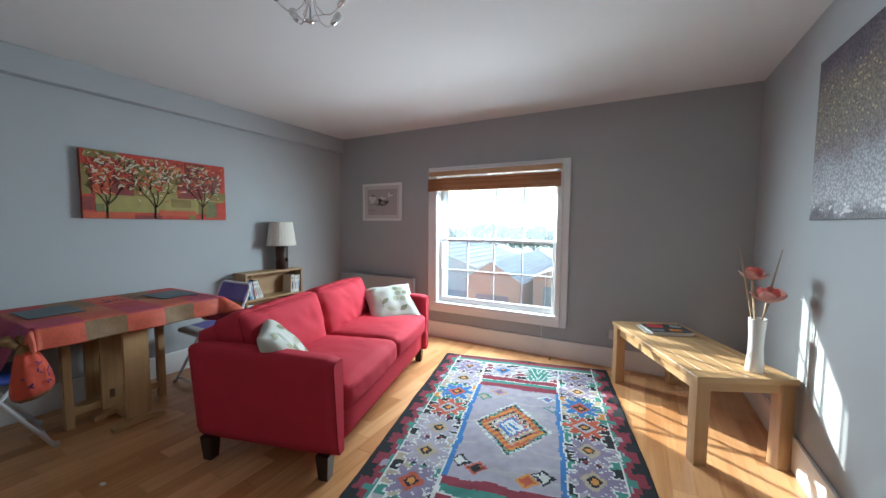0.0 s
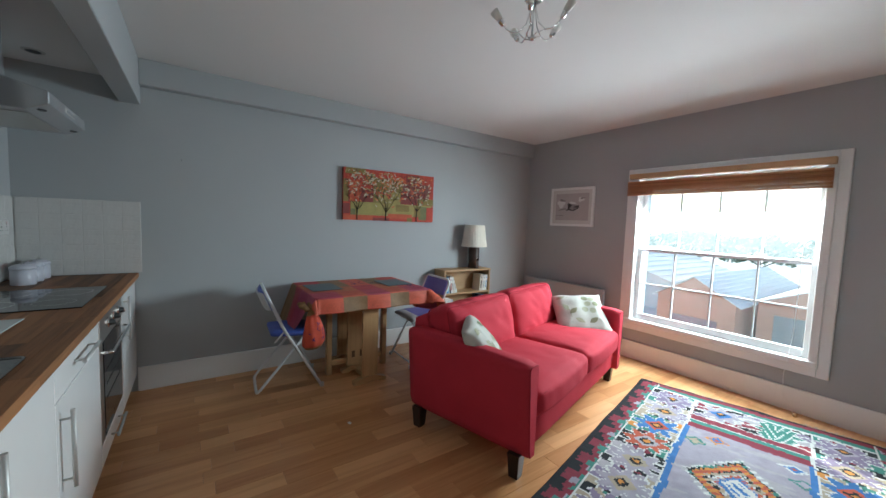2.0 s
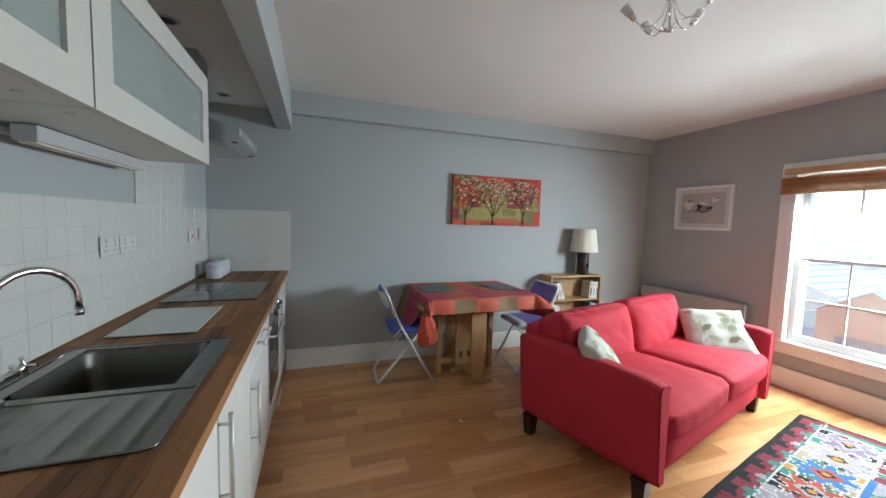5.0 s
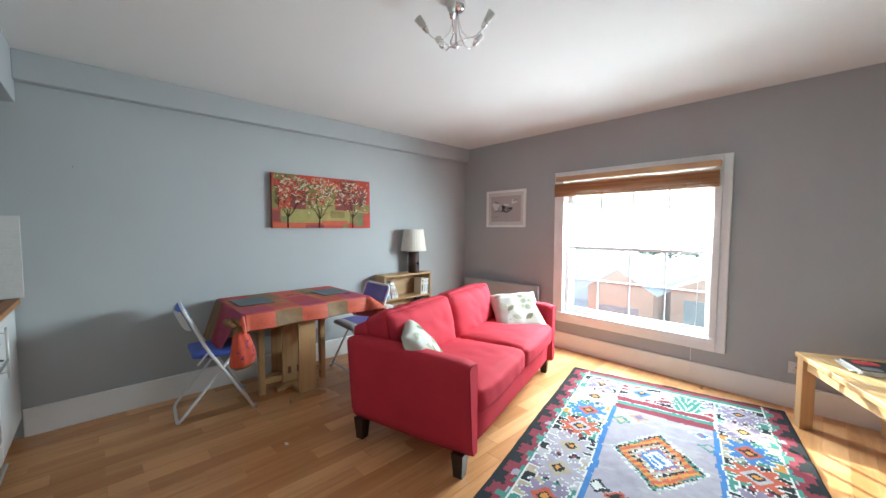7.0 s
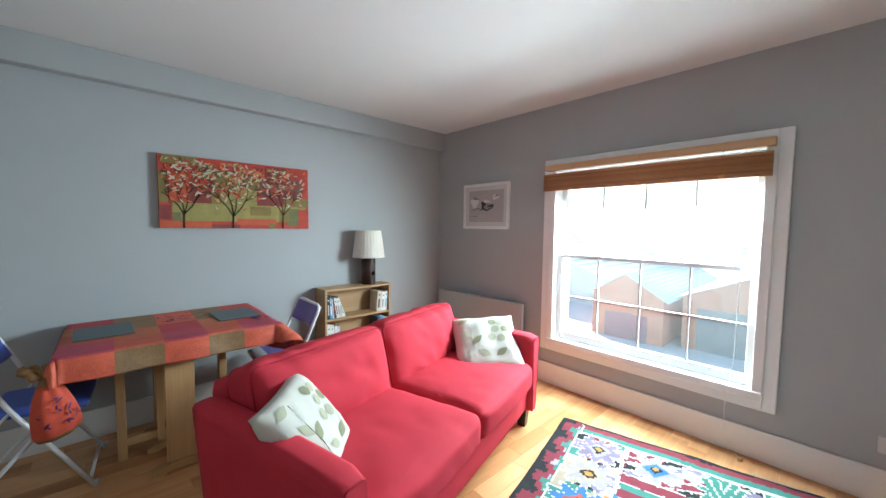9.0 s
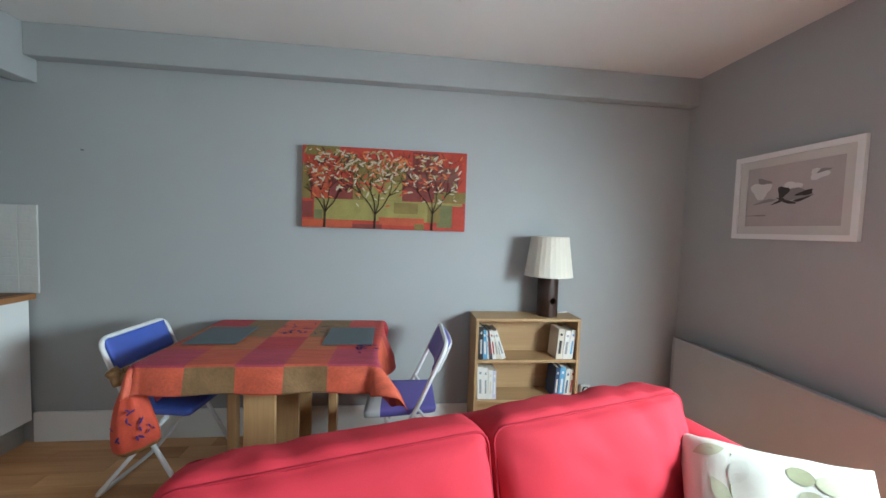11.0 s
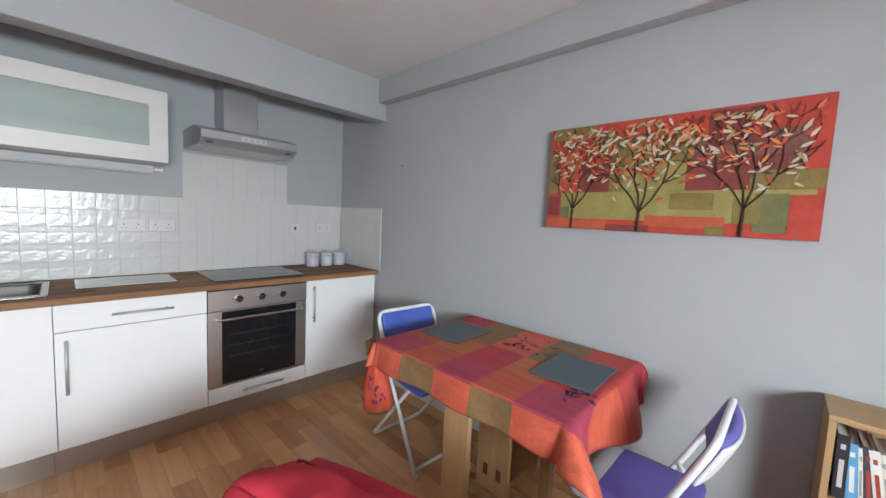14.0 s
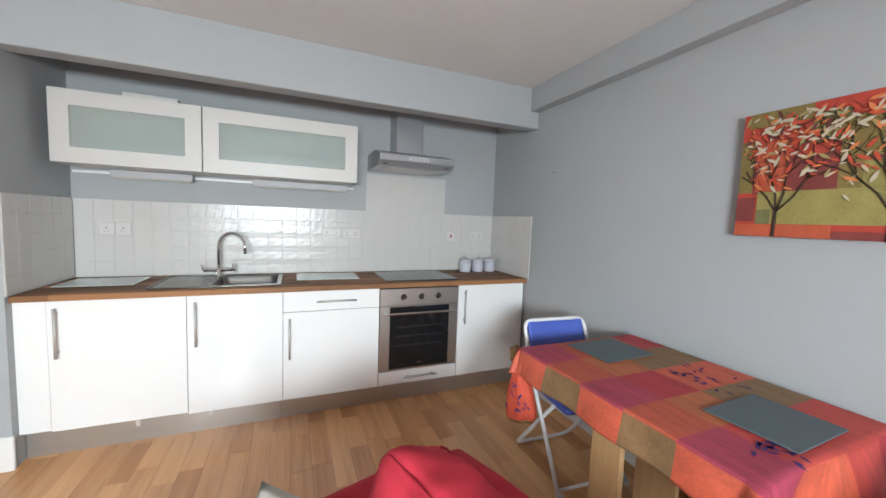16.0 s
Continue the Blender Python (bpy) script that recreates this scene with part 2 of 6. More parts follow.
def tube(bm, points, r, seg=10, closed=False, caps=True):
    """A round tube along points; r is one radius or one for each point."""
    pts = [Vector(p) for p in points]
    radii = r if isinstance(r, (list, tuple)) else [r] * len(pts)
    rings, up = [], None
    for i, p in enumerate(pts):
        a = pts[i - 1] if i or closed else p
        b = pts[(i + 1) % len(pts)] if i < len(pts) - 1 or closed else p
        way = (b - a).normalized()
        if up is None:
            up = way.orthogonal().normalized()
        up = (up - way * up.dot(way)).normalized()
        side = way.cross(up)
        rings.append([bm.verts.new(p + (up * math.cos(q) + side * math.sin(q)) * radii[i]) for q in (math.tau * k / seg for k in range(seg))])
    pairs = list(zip(rings, rings[1:])) + ([(rings[-1], rings[0])] if closed else [])
    for a, b in pairs:
        for k in range(seg):
            f = bm.faces.new((a[k], a[(k + 1) % seg], b[(k + 1) % seg], b[k]))
            f.smooth = True
    if caps and not closed:
        bm.faces.new(rings[0][::-1])
        bm.faces.new(rings[-1])
    return bm


def rounded_path(points, radius, steps=5):
    """Points with their inner corners rounded."""
    pts = [Vector(p) for p in points]
    out = [pts[0]]
    for a, b, c in zip(pts, pts[1:], pts[2:]):
        ra = min(radius, (a - b).length * 0.45)
        rc = min(radius, (c - b).length * 0.45)
        p, q = b + (a - b).normalized() * ra, b + (c - b).normalized() * rc
        out += [(1 - t) ** 2 * p + 2 * t * (1 - t) * b + t * t * q for t in (k / steps for k in range(steps + 1))]
    return out + [pts[-1]]


def lathe(bm, profile, at=(0, 0, 0), seg=24, smooth=True):
    """A turned body from (radius, height) pairs."""
    rings = [[bm.verts.new((at[0] + r * math.cos(q), at[1] + r * math.sin(q), at[2] + z)) for q in (math.tau * k / seg for k in range(seg))] for r, z in profile]
    for a, b in zip(rings, rings[1:]):
        for k in range(seg):
            bm.faces.new((a[k], a[(k + 1) % seg], b[(k + 1) % seg], b[k])).smooth = smooth
    bm.faces.new(rings[0][::-1])
    bm.faces.new(rings[-1])
    return bm


def soft_box(sx, sy, sz, r, crown=(0, 0, 0), n=10, sag=0.0, seed=0, wrinkle=0.0):
    """An upholstered block: rounded edges, faces that swell by crown, a slight unevenness."""
    bm = bmesh.new()
    bmesh.ops.create_cube(bm, size=2)
    bmesh.ops.subdivide_edges(bm, edges=bm.edges[:], cuts=n, use_grid_fill=True)
    h = Vector((sx / 2, sy / 2, sz / 2))
    for v in bm.verts:
        q = v.co.copy()
        p = Vector((q.x * h.x, q.y * h.y, q.z * h.z))
        inner = Vector([max(-(h[i] - r), min(h[i] - r, p[i])) for i in range(3)])
        d = p - inner
        p = inner + (d.normalized() * r if d.length > 1e-6 else d)
        w = [max(0.0, 1 - q[i] ** 4) for i in range(3)]
        p.x += math.copysign(crown[0], q.x) * w[1] * w[2] * abs(q.x) ** 3
        p.y += math.copysign(crown[1], q.y) * w[0] * w[2] * abs(q.y) ** 3
        p.z += math.copysign(crown[2], q.z) * w[0] * w[1] * abs(q.z) ** 3
        p += noise.noise_vector(p * 5 + Vector((seed, seed, 0))) * 0.004
        if wrinkle:
            crease = noise.noise(Vector((p.x * 5 + seed, p.y * 13 + p.z * 6, p.z * 9 + p.x * 8)))
            p += (d.normalized() if d.length > 1e-6 else Vector((0, 0, 0))) * wrinkle * (crease - abs(crease) * 0.7)
        p.z -= sag * (1 - q.x * q.x) * (1 - q.y * q.y) * (q.z > 0)
        v.co = p
    for f in bm.faces:
        f.smooth = True
    return bm


def place(bm, m):
    bmesh.ops.transform(bm, matrix=m, verts=bm.verts[:])
    return bm


def part(name, bm, material, parent=None, label=""):
    me = bpy.data.meshes.new(name)
    bmesh.ops.recalc_face_normals(bm, faces=bm.faces[:])
    bm.to_mesh(me)
    bm.free()
    for m in material if isinstance(material, (list, tuple)) else [material]:
        me.materials.append(m)
    ob = new(name, me)
    ob.parent = parent
    if label:
        ob["label"] = label
    return ob


def thing(name, label, category, m=None, group="", kind=""):
    ob = new(name)
    ob.empty_display_size = 0.1
    ob.matrix_world = m or Matrix()
    return tagged(ob, label, category, group, kind)


def structure(name, bm, material, label=""):
    return tagged(part(name, bm, material), label, "", "", "structure")


# ---- the room: left wall at x 0, kitchen wall at y 0, window wall at YW ----
XR, YW, H = 4.38, 4.76, 2.44
KX = 3.16
WX0, WX1, WZ0, WZ1 = 1.50, 2.90, 0.40, 1.93

structure("floor", boxed(-0.1, XR + 0.1, -1.1, YW + 0.1, -0.12, -0.012), GAP, "oak strip floor under a clear lacquer")
structure("wall_west", boxed(-0.25, 0, -0.2, YW + 0.3, -0.12, H + 0.2), WALL, "wall painted plain mid grey")
structure("wall_east", boxed(XR, XR + 0.25, -1.2, YW + 0.3, -0.12, H + 0.2), WALL, "wall painted plain mid grey with sunlight on it")
bm = bmesh.new()
box(bm, 0, WX0, YW, YW + 0.3, -0.12, H + 0.2)
box(bm, WX1, XR, YW, YW + 0.3, -0.12, H + 0.2)
box(bm, WX0, WX1, YW, YW + 0.3, -0.12, WZ0)
box(bm, WX0, WX1, YW, YW + 0.3, WZ1, H + 0.2)
structure("wall_north", bm, WALL, "grey painted outer wall pierced by the sash window")
structure("wall_south", boxed(0, KX + 0.12, -0.25, 0, -0.12, H + 0.2), WALL, "grey painted wall behind the kitchen units")
structure("wall_kitchen_end", boxed(KX, KX + 0.12, 0, 0.64, -0.12, H), WALL, "short grey wall at the end of the kitchen run")
structure("wall_hall", boxed(KX + 0.12, XR, -1.2, -1.05, -0.12, H + 0.2), WALL, "plain grey wall closing the hall")
structure("wall_hall_side", boxed(KX, KX + 0.12, -1.2, -0.25, -0.12, H + 0.2), WALL, "plain grey wall of the hall")
structure("ceiling", boxed(-0.1, XR + 0.1, -1.2, YW + 0.1, H, H + 0.15), CEIL, "white painted plaster ceiling")
structure("beam_west", boxed(0, 0.082, 0.655, YW, 2.26, H, bevel=0.004), WALL, "boxed grey beam along the wall under the ceiling")
structure("bulkhead", boxed(0, XR, 0.535, 0.655, 2.133, H, bevel=0.004), WALL, "grey boxed bulkhead above the kitchen front")
structure("ceiling_kitchen", boxed(0, KX, 0, 0.535, 2.29, 2.36), CEIL, "lower white ceiling over the kitchen")


def skirting(name, x0, x1, y0, y1, h=0.185):
    bm = bmesh.new()
    box(bm, x0, x1, y0, y1, 0, h, bevel=0.006, seg=2)
    structure(name, bm, TRIM, "tall white painted skirting board")


skirting("baseboard_west", 0, 0.02, 0.60, YW - 0.02)
skirting("baseboard_north", 0, XR, YW - 0.02, YW)
skirting("baseboard_east", XR - 0.02, XR, -1.0, YW - 0.02)
skirting("baseboard_kitchen_end", KX - 0.012, KX + 0.14, 0.64, 0.66)
skirting("baseboard_kitchen_side", KX + 0.12, KX + 0.14, -1.0, 0.64)

# ---- sash window ----
def sash_window():
    w = thing("window_1", "white timber sash window with a moulded casing", "window", kind="structure")
    bm = bmesh.new()
    for a in ((1.41, 1.48, YW - 0.03, YW, 0.31, 1.97), (2.92, 2.985, YW - 0.03, YW, 0.31, 1.97), (1.48, 2.92, YW - 0.03, YW, 1.925, 1.97), (1.48, 2.92, YW - 0.03, YW, 0.31, 0.40)):
        box(bm, *a, bevel=0.006, seg=2)
    part("casing", bm, TRIM, w)
    bm = bmesh.new()
    for a in ((1.478, 1.53, YW - 0.045, YW + 0.1, 0.40, 1.93), (2.87, 2.922, YW - 0.045, YW + 0.1, 0.40, 1.93), (1.53, 2.87, YW - 0.045, YW + 0.1, 1.87, 1.93)):
        box(bm, *a, bevel=0.005, seg=2)
    part("window_frame", bm, TRIM, w)
    part("window_sill", boxed(1.475, 2.925, YW - 0.055, YW + 0.16, 0.375, 0.425, bevel=0.008, seg=2), TRIM, w)

    def sash(name, z0, z1, y, bars, label):
        bm = bmesh.new()
        box(bm, 1.53, 1.572, y, y + 0.04, z0, z1, bevel=0.004)
        box(bm, 2.828, 2.87, y, y + 0.04, z0, z1, bevel=0.004)
        box(bm, 1.572, 2.828, y, y + 0.04, z0, z0 + (0.062 if z0 < 1 else 0.032), bevel=0.004)
        box(bm, 1.572, 2.828, y, y + 0.04, z1 - 0.032, z1, bevel=0.004)
        s = part(name, bm, SHADEDSASH, w, label)
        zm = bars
        part("glazing_bar", boxed(1.572, 2.828, y + 0.008, y + 0.032, zm - 0.006, zm + 0.006), SHADEDSASH, s)
        for k in range(1, 4):
            x = 1.572 + k * (2.828 - 1.572) / 4
            for za, zb in ((z0 + 0.03, zm - 0.006), (zm + 0.006, z1 - 0.03)):
                part("glazing_bar", boxed(x - 0.0048, x + 0.0048, y + 0.008, y + 0.032, za, zb), SHADEDSASH, s)
        for k in range(4):
            xa = 1.572 + k * (2.828 - 1.572) / 4
            for za, zb in ((z0 + 0.03, zm), (zm, z1 - 0.03)):
                p = part("pane", boxed(xa, xa + (2.828 - 1.572) / 4, y + 0.018, y + 0.022, za, zb), GLASS, s)
                p.visible_shadow = False
        return s

    low = sash("lower_sash", 0.425, 1.165, YW + 0.02, 0.80, "lower sash with small panes")
    sash("upper_sash", 1.135, 1.87, YW + 0.065, 1.48, "upper sash with small panes")
    for x in (1.85, 2.55):
        bm = bmesh.new()
        lathe(bm, [(0.014, 0), (0.014, 0.008), (0.008, 0.012), (0.008, 0.02)], (x, YW + 0.04, 1.165), 12)
        tube(bm, [(x, YW + 0.04, 1.182), (x - 0.035, YW + 0.03, 1.186)], 0.005, 8)
        part("sash_catch", bm, CHROME, low)
    return w


sash_window()


def bamboo_blind():
    b = thing("bamboo_blind", "woven bamboo roman blind drawn up under a pale headrail", "blind")
    part("headrail", boxed(1.455, 2.915, YW - 0.10, YW - 0.045, 1.865, 1.915, bevel=0.006, seg=2), BAMBOOPALE, b)
    random.seed(4)
    bm = bmesh.new()
    for layer in range(3):
        for k in range(16):
            z = 1.70 + k * 0.0088 + layer * 0.002
            y = YW - 0.105 + layer * 0.022 + random.uniform(-0.002, 0.002)
            tube(bm, [(1.450, y, z), (2.2, y, z - 0.0015), (2.905, y, z + random.uniform(-0.001, 0.001))], 0.0042, 6)
    part("slats", bm, BAMBOO, b, "stack of thin brown bamboo slats")
    for x in (1.70, 2.20, 2.68):
        bm = bmesh.new()
        tube(bm, [(x, YW - 0.112, 1.70), (x, YW - 0.112, 1.866)], 0.0015, 6)
        box(bm, x - 0.014, x + 0.014, YW - 0.116, YW - 0.108, 1.705, 1.722, bevel=0.002)
        part("cord_ring", bm, BAMBOO, b)
    bm = bmesh.new()
    tube(bm, [(2.78, YW - 0.07, 1.87), (2.79, YW - 0.075, 1.2), (2.785, YW - 0.07, 0.6), (2.75, YW - 0.05, 0.28), (2.76, YW - 0.06, 0.10), (2.84, YW - 0.1, 0.012)], 0.0022, 6)
    part("pull_cord", bm, TRIM, b, "long white pull cord")
    bm = bmesh.new()
    lathe(bm, [(0.004, 0), (0.012, 0.004), (0.014, 0.018), (0.006, 0.03)], (2.85, YW - 0.11, 0.0), 12)
    part("toggle", bm, PINEZ, b, "small wooden cord toggle")


bamboo_blind()


# ---- kitchen run ----
def bar_handle(parent, x, y, z, length, upright=True):
    bm = bmesh.new()
    d = Vector((0, 0, 1)) if upright else Vector((1, 0, 0))
    c = Vector((x, y + 0.032, z))
    tube(bm, [c - d * length / 2, c + d * length / 2], 0.007, 10)
    for s in (-1, 1):
        p = c + d * (length / 2 - 0.03) * s
        tube(bm, [p - Vector((0, 0.034, 0)), p], 0.0045, 8)
    return part("handle", bm, HANDLE, parent, "brushed steel bar handle")


def base_unit(label, x0, x1, handle_x, drawer=False, z0=0.14, body_top=0.86):
    u = thing("base_cabinet", label, "cabinet", group="kitchen base units")
    part("body", boxed(x0 + 0.002, x1 - 0.002, 0.03, 0.575, 0.15, body_top), CARC, u)
    if body_top < 0.8:
        part("front_rail", boxed(x0 + 0.002, x1 - 0.002, 0.555, 0.575, body_top + 0.001, 0.86), CARC, u)
    top = 0.868
    if drawer:
        d = part("drawer_front", boxed(x0 + 0.0015, x1 - 0.0015, 0.577, 0.597, 0.735, top, bevel=0.0015), GLOSS, u)
        bar_handle(d, (x0 + x1) / 2 - 0.02, 0.597, 0.80, 0.26, False)
        top = 0.731
    d = part("door", boxed(x0 + 0.0015, x1 - 0.0015, 0.577, 0.597, z0, top, bevel=0.0015), GLOSS, u, "glossy white door")
    bar_handle(d, handle_x, 0.597, top - 0.17, 0.27)
    return u


base_unit("narrow glossy white kitchen base cabinet beside the oven", 0.02, 0.625, 0.575)
base_unit("glossy white base cabinet with one drawer over its door", 1.25, 1.885, 1.845, True)
base_unit("glossy white base cabinet under the sink", 1.885, 2.41, 2.36, False, 0.14, 0.69)
base_unit("glossy white appliance door at the end of the run", 2.41, 3.03, 2.985, False, 0.15)
tagged(part("filler_panel", boxed(3.032, KX, 0.03, 0.592, 0.155, 0.868, bevel=0.0015), GLOSS), "narrow white filler panel against the wall", "panel")


def worktop():
    w = thing("worktop", "oiled walnut block worktop along the kitchen wall", "worktop")
    random.seed(2)
    z0, z1 = 0.872, 0.905
    # the cut-out for the bowl runs from 1.93 to 2.31; staves run along x
    rows = [0.0, 0.075, 0.15, 0.2, 0.26, 0.32, 0.38, 0.44, 0.5, 0.56, 0.62]
    for a, b in zip(rows, rows[1:]):
        x = 0.003
        while x < KX - 0.003:
            e = min(x + random.uniform(0.45, 0.95), KX - 0.003)
            if KX - e < 0.15:
                e = KX - 0.003
            inside = a >= 0.07 and b <= 0.51
            if inside and x < 1.93 < e:
                e = 1.93
            elif inside and x < 2.31 < e and x >= 1.93:
                e = 2.31
            if not (inside and x >= 1.93 and e <= 2.31):
                part("stave", boxed(x, e, a + 0.0002, b - 0.0002, z0, z1, bevel=0.0008), WORKTOP, w)
            x = e
    return w


worktop()


def plinth():
    p = thing("plinth", "brushed steel effect kick plate under the units", "plinth", kind="structure")
    for a, b in ((0.02, 0.62), (0.62, 1.9), (1.9, 3.155)):
        part("kick_board", boxed(a + 0.001, b - 0.001, 0.535, 0.55, 0, 0.148), PLINTH, p)
    for x in (2.29, 2.66):
        part("clip", boxed(x, x + 0.02, 0.55, 0.556, 0.09, 0.146, bevel=0.002), SOCKET, p)


plinth()


def oven():
    o = thing("oven", "built-in stainless steel electric oven with a black glass door", "oven")
    x0, x1 = 0.628, 1.247
    part("body", boxed(x0 + 0.01, x1 - 0.01, 0.05, 0.575, 0.25, 0.86), DARK, o)
    c = part("control_panel", boxed(x0, x1, 0.577, 0.6, 0.735, 0.861, bevel=0.002), OVENSTEEL, o, "brushed steel control panel")
    for k, x in enumerate((0.80, 0.937, 1.075)):
        bm = bmesh.new()
        lathe(bm, [(0.024, 0), (0.024, 0.008), (0.0215, 0.012)], seg=20)
        place(bm, pose(x, 0.6, 0.80, -90, 0, 0))
        part("knob_ring", bm, CHROME, c, "chrome ring round the knob")
        bm = bmesh.new()
        lathe(bm, [(0.018, 0.0121), (0.016, 0.014), (0.0145, 0.03), (0.012, 0.032)], seg=18)
        box(bm, -0.003, 0.003, 0.002, 0.012, 0.0325, 0.036)
        place(bm, pose(x, 0.6, 0.80, -90, 0, 0))
        part("knob", bm, DARK, c, "black control knob")
        for q in (-0.032, 0.032):
            part("mark", boxed(x + q - 0.003, x + q + 0.003, 0.6, 0.6006, 0.797, 0.803), DARK, c)
    d = part("door", boxed(x0, x1, 0.577, 0.597, 0.245, 0.732, bevel=0.002), OVENSTEEL, o, "oven door")
    part("glass", boxed(x0 + 0.075, x1 - 0.075, 0.596, 0.601, 0.26, 0.725, bevel=0.001), BLACKGLASS, d, "black glass window")
    for z in (0.43, 0.50, 0.57):
        bm = bmesh.new()
        for k in range(2):
            tube(bm, [(x0 + 0.12, 0.6017, z + k * 0.008), (x1 - 0.12, 0.6017, z + k * 0.008)], 0.0007, 6)
        part("rack", bm, DARKSTEEL, d)
    part("badge", boxed(0.92, 0.955, 0.601, 0.6016, 0.288, 0.298), STEEL, d)
    bm = bmesh.new()
    tube(bm, rounded_path([(x0 + 0.045, 0.598, 0.683), (x0 + 0.045, 0.638, 0.683), (x1 - 0.045, 0.638, 0.683), (x1 - 0.045, 0.598, 0.683)], 0.015), 0.0085, 12)
    part("handle", bm, CHROME, d, "polished steel bar handle")
    f = part("lower_drawer", boxed(x0, x1, 0.577, 0.597, 0.14, 0.241, bevel=0.0015), GLOSS, o, "glossy white drawer front below the oven")
    bar_handle(f, 0.93, 0.597, 0.195, 0.26, False)


oven()


def hob():
    h = thing("hob", "black ceramic hob set in the walnut worktop", "hob")
    part("glass", boxed(0.60, 1.19, 0.065, 0.535, 0.9052, 0.911, bevel=0.002), BLACKGLASS, h)
    for x, y, r in ((0.76, 0.19, 0.075), (1.03, 0.19, 0.09), (0.76, 0.41, 0.09), (1.03, 0.41, 0.075)):
        bm = bmesh.new()
        tube(bm, [(x + r * math.cos(a), y + r * math.sin(a), 0.911) for a in (math.tau * k / 32 for k in range(32))], 0.0007, 4, closed=True)
        part("ring_mark", bm, PLINTH, h)


hob()


def glass_board(x0, x1, y0, y1):
    b = thing("worktop_saver", "pale frosted glass chopping board lying on the worktop", "chopping board")
    part("board", boxed(x0, x1, y0, y1, 0.909, 0.914, bevel=0.002), GREYGLASS, b)
    for x in (x0 + 0.03, x1 - 0.03):
        for y in (y0 + 0.03, y1 - 0.03):
            part("foot", lathe(bmesh.new(), [(0.008, 0), (0.008, 0.0045)], (x, y, 0.9049), 10), DARK, b)


glass_board(1.36, 1.80, 0.10, 0.40)
glass_board(2.72, 3.10, 0.10, 0.40)


def sink():
    s = thing("sink", "stainless steel inset sink with a ribbed drainer", "sink")
    bm = bmesh.new()
    z = 0.9095
    x0, x1, bx, y0, y1 = 1.90, 2.62, 2.31, 0.07, 0.545
    # rim round the bowl, and the drainer sheet
    for a in ((x0, 1.925, y0, y1), (2.30, bx + 0.02, y0, y1), (1.925, 2.30, y0, 0.115), (1.925, 2.30, 0.48, y1)):
        box(bm, *a, 0.9052, z, bevel=0.0012)
    tube(bm, rounded_path([(x0 + 0.1, y0, z), (x0, y0, z), (x0, y1, z), (x1, y1, z), (x1, y0, z), (x0 + 0.1, y0, z)], 0.03, 6), 0.004, 8)
    part("rim", bm, STEEL, s)
    bm = bmesh.new()
    n = 48
    prev = None
    for k in range(n + 1):
        y = y0 + 0.004 + (y1 - y0 - 0.008) * k / n
        rib = 0.0035 * max(0.0, math.sin(k / n * math.tau * 7)) if 0.12 < y < 0.5 else 0
        row = [bm.verts.new((xx, y, z - 0.003 + rib * w)) for xx, w in ((bx + 0.018, 0), (bx + 0.05, 0.3), (bx + 0.09, 1), (x1 - 0.05, 1), (x1 - 0.004, 0))]
        if prev:
            for a in range(4):
                bm.faces.new((prev[a], prev[a + 1], row[a + 1], row[a])).smooth = True
        prev = row
    part("drainer", bm, STEEL, s, "ribbed steel drainer")
    bm = bmesh.new()
    rings = []
    for inset, depth in ((0.0, 0.0), (0.006, 0.01), (0.014, 0.12), (0.026, 0.175), (0.06, 0.193), (0.13, 0.196)):
        xa, xb, ya, yb = 1.925 + inset, 2.30 - inset, 0.115 + inset, 0.48 - inset
        rr = max(0.012, 0.05 - inset * 0.2)
        ring = []
        for cx, cy, a0 in ((xb - rr, yb - rr, 0), (xa + rr, yb - rr, 90), (xa + rr, ya + rr, 180), (xb - rr, ya + rr, 270)):
            for k in range(6):
                q = radians(a0 + 18 * k)
                ring.append(bm.verts.new((cx + rr * math.cos(q), cy + rr * math.sin(q), z - 0.001 - depth)))
        rings.append(ring)
    for a, b in zip(rings, rings[1:]):
        for k in range(len(a)):
            bm.faces.new((a[k], a[(k + 1) % len(a)], b[(k + 1) % len(a)], b[k])).smooth = True
    bm.faces.new(rings[-1])
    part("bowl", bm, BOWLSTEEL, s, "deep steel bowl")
    part("waste", lathe(bmesh.new(), [(0.04, 0), (0.04, 0.003), (0.03, 0.005), (0.012, 0.003)], (2.11, 0.30, z - 0.196), 20), CHROME, s)


sink()


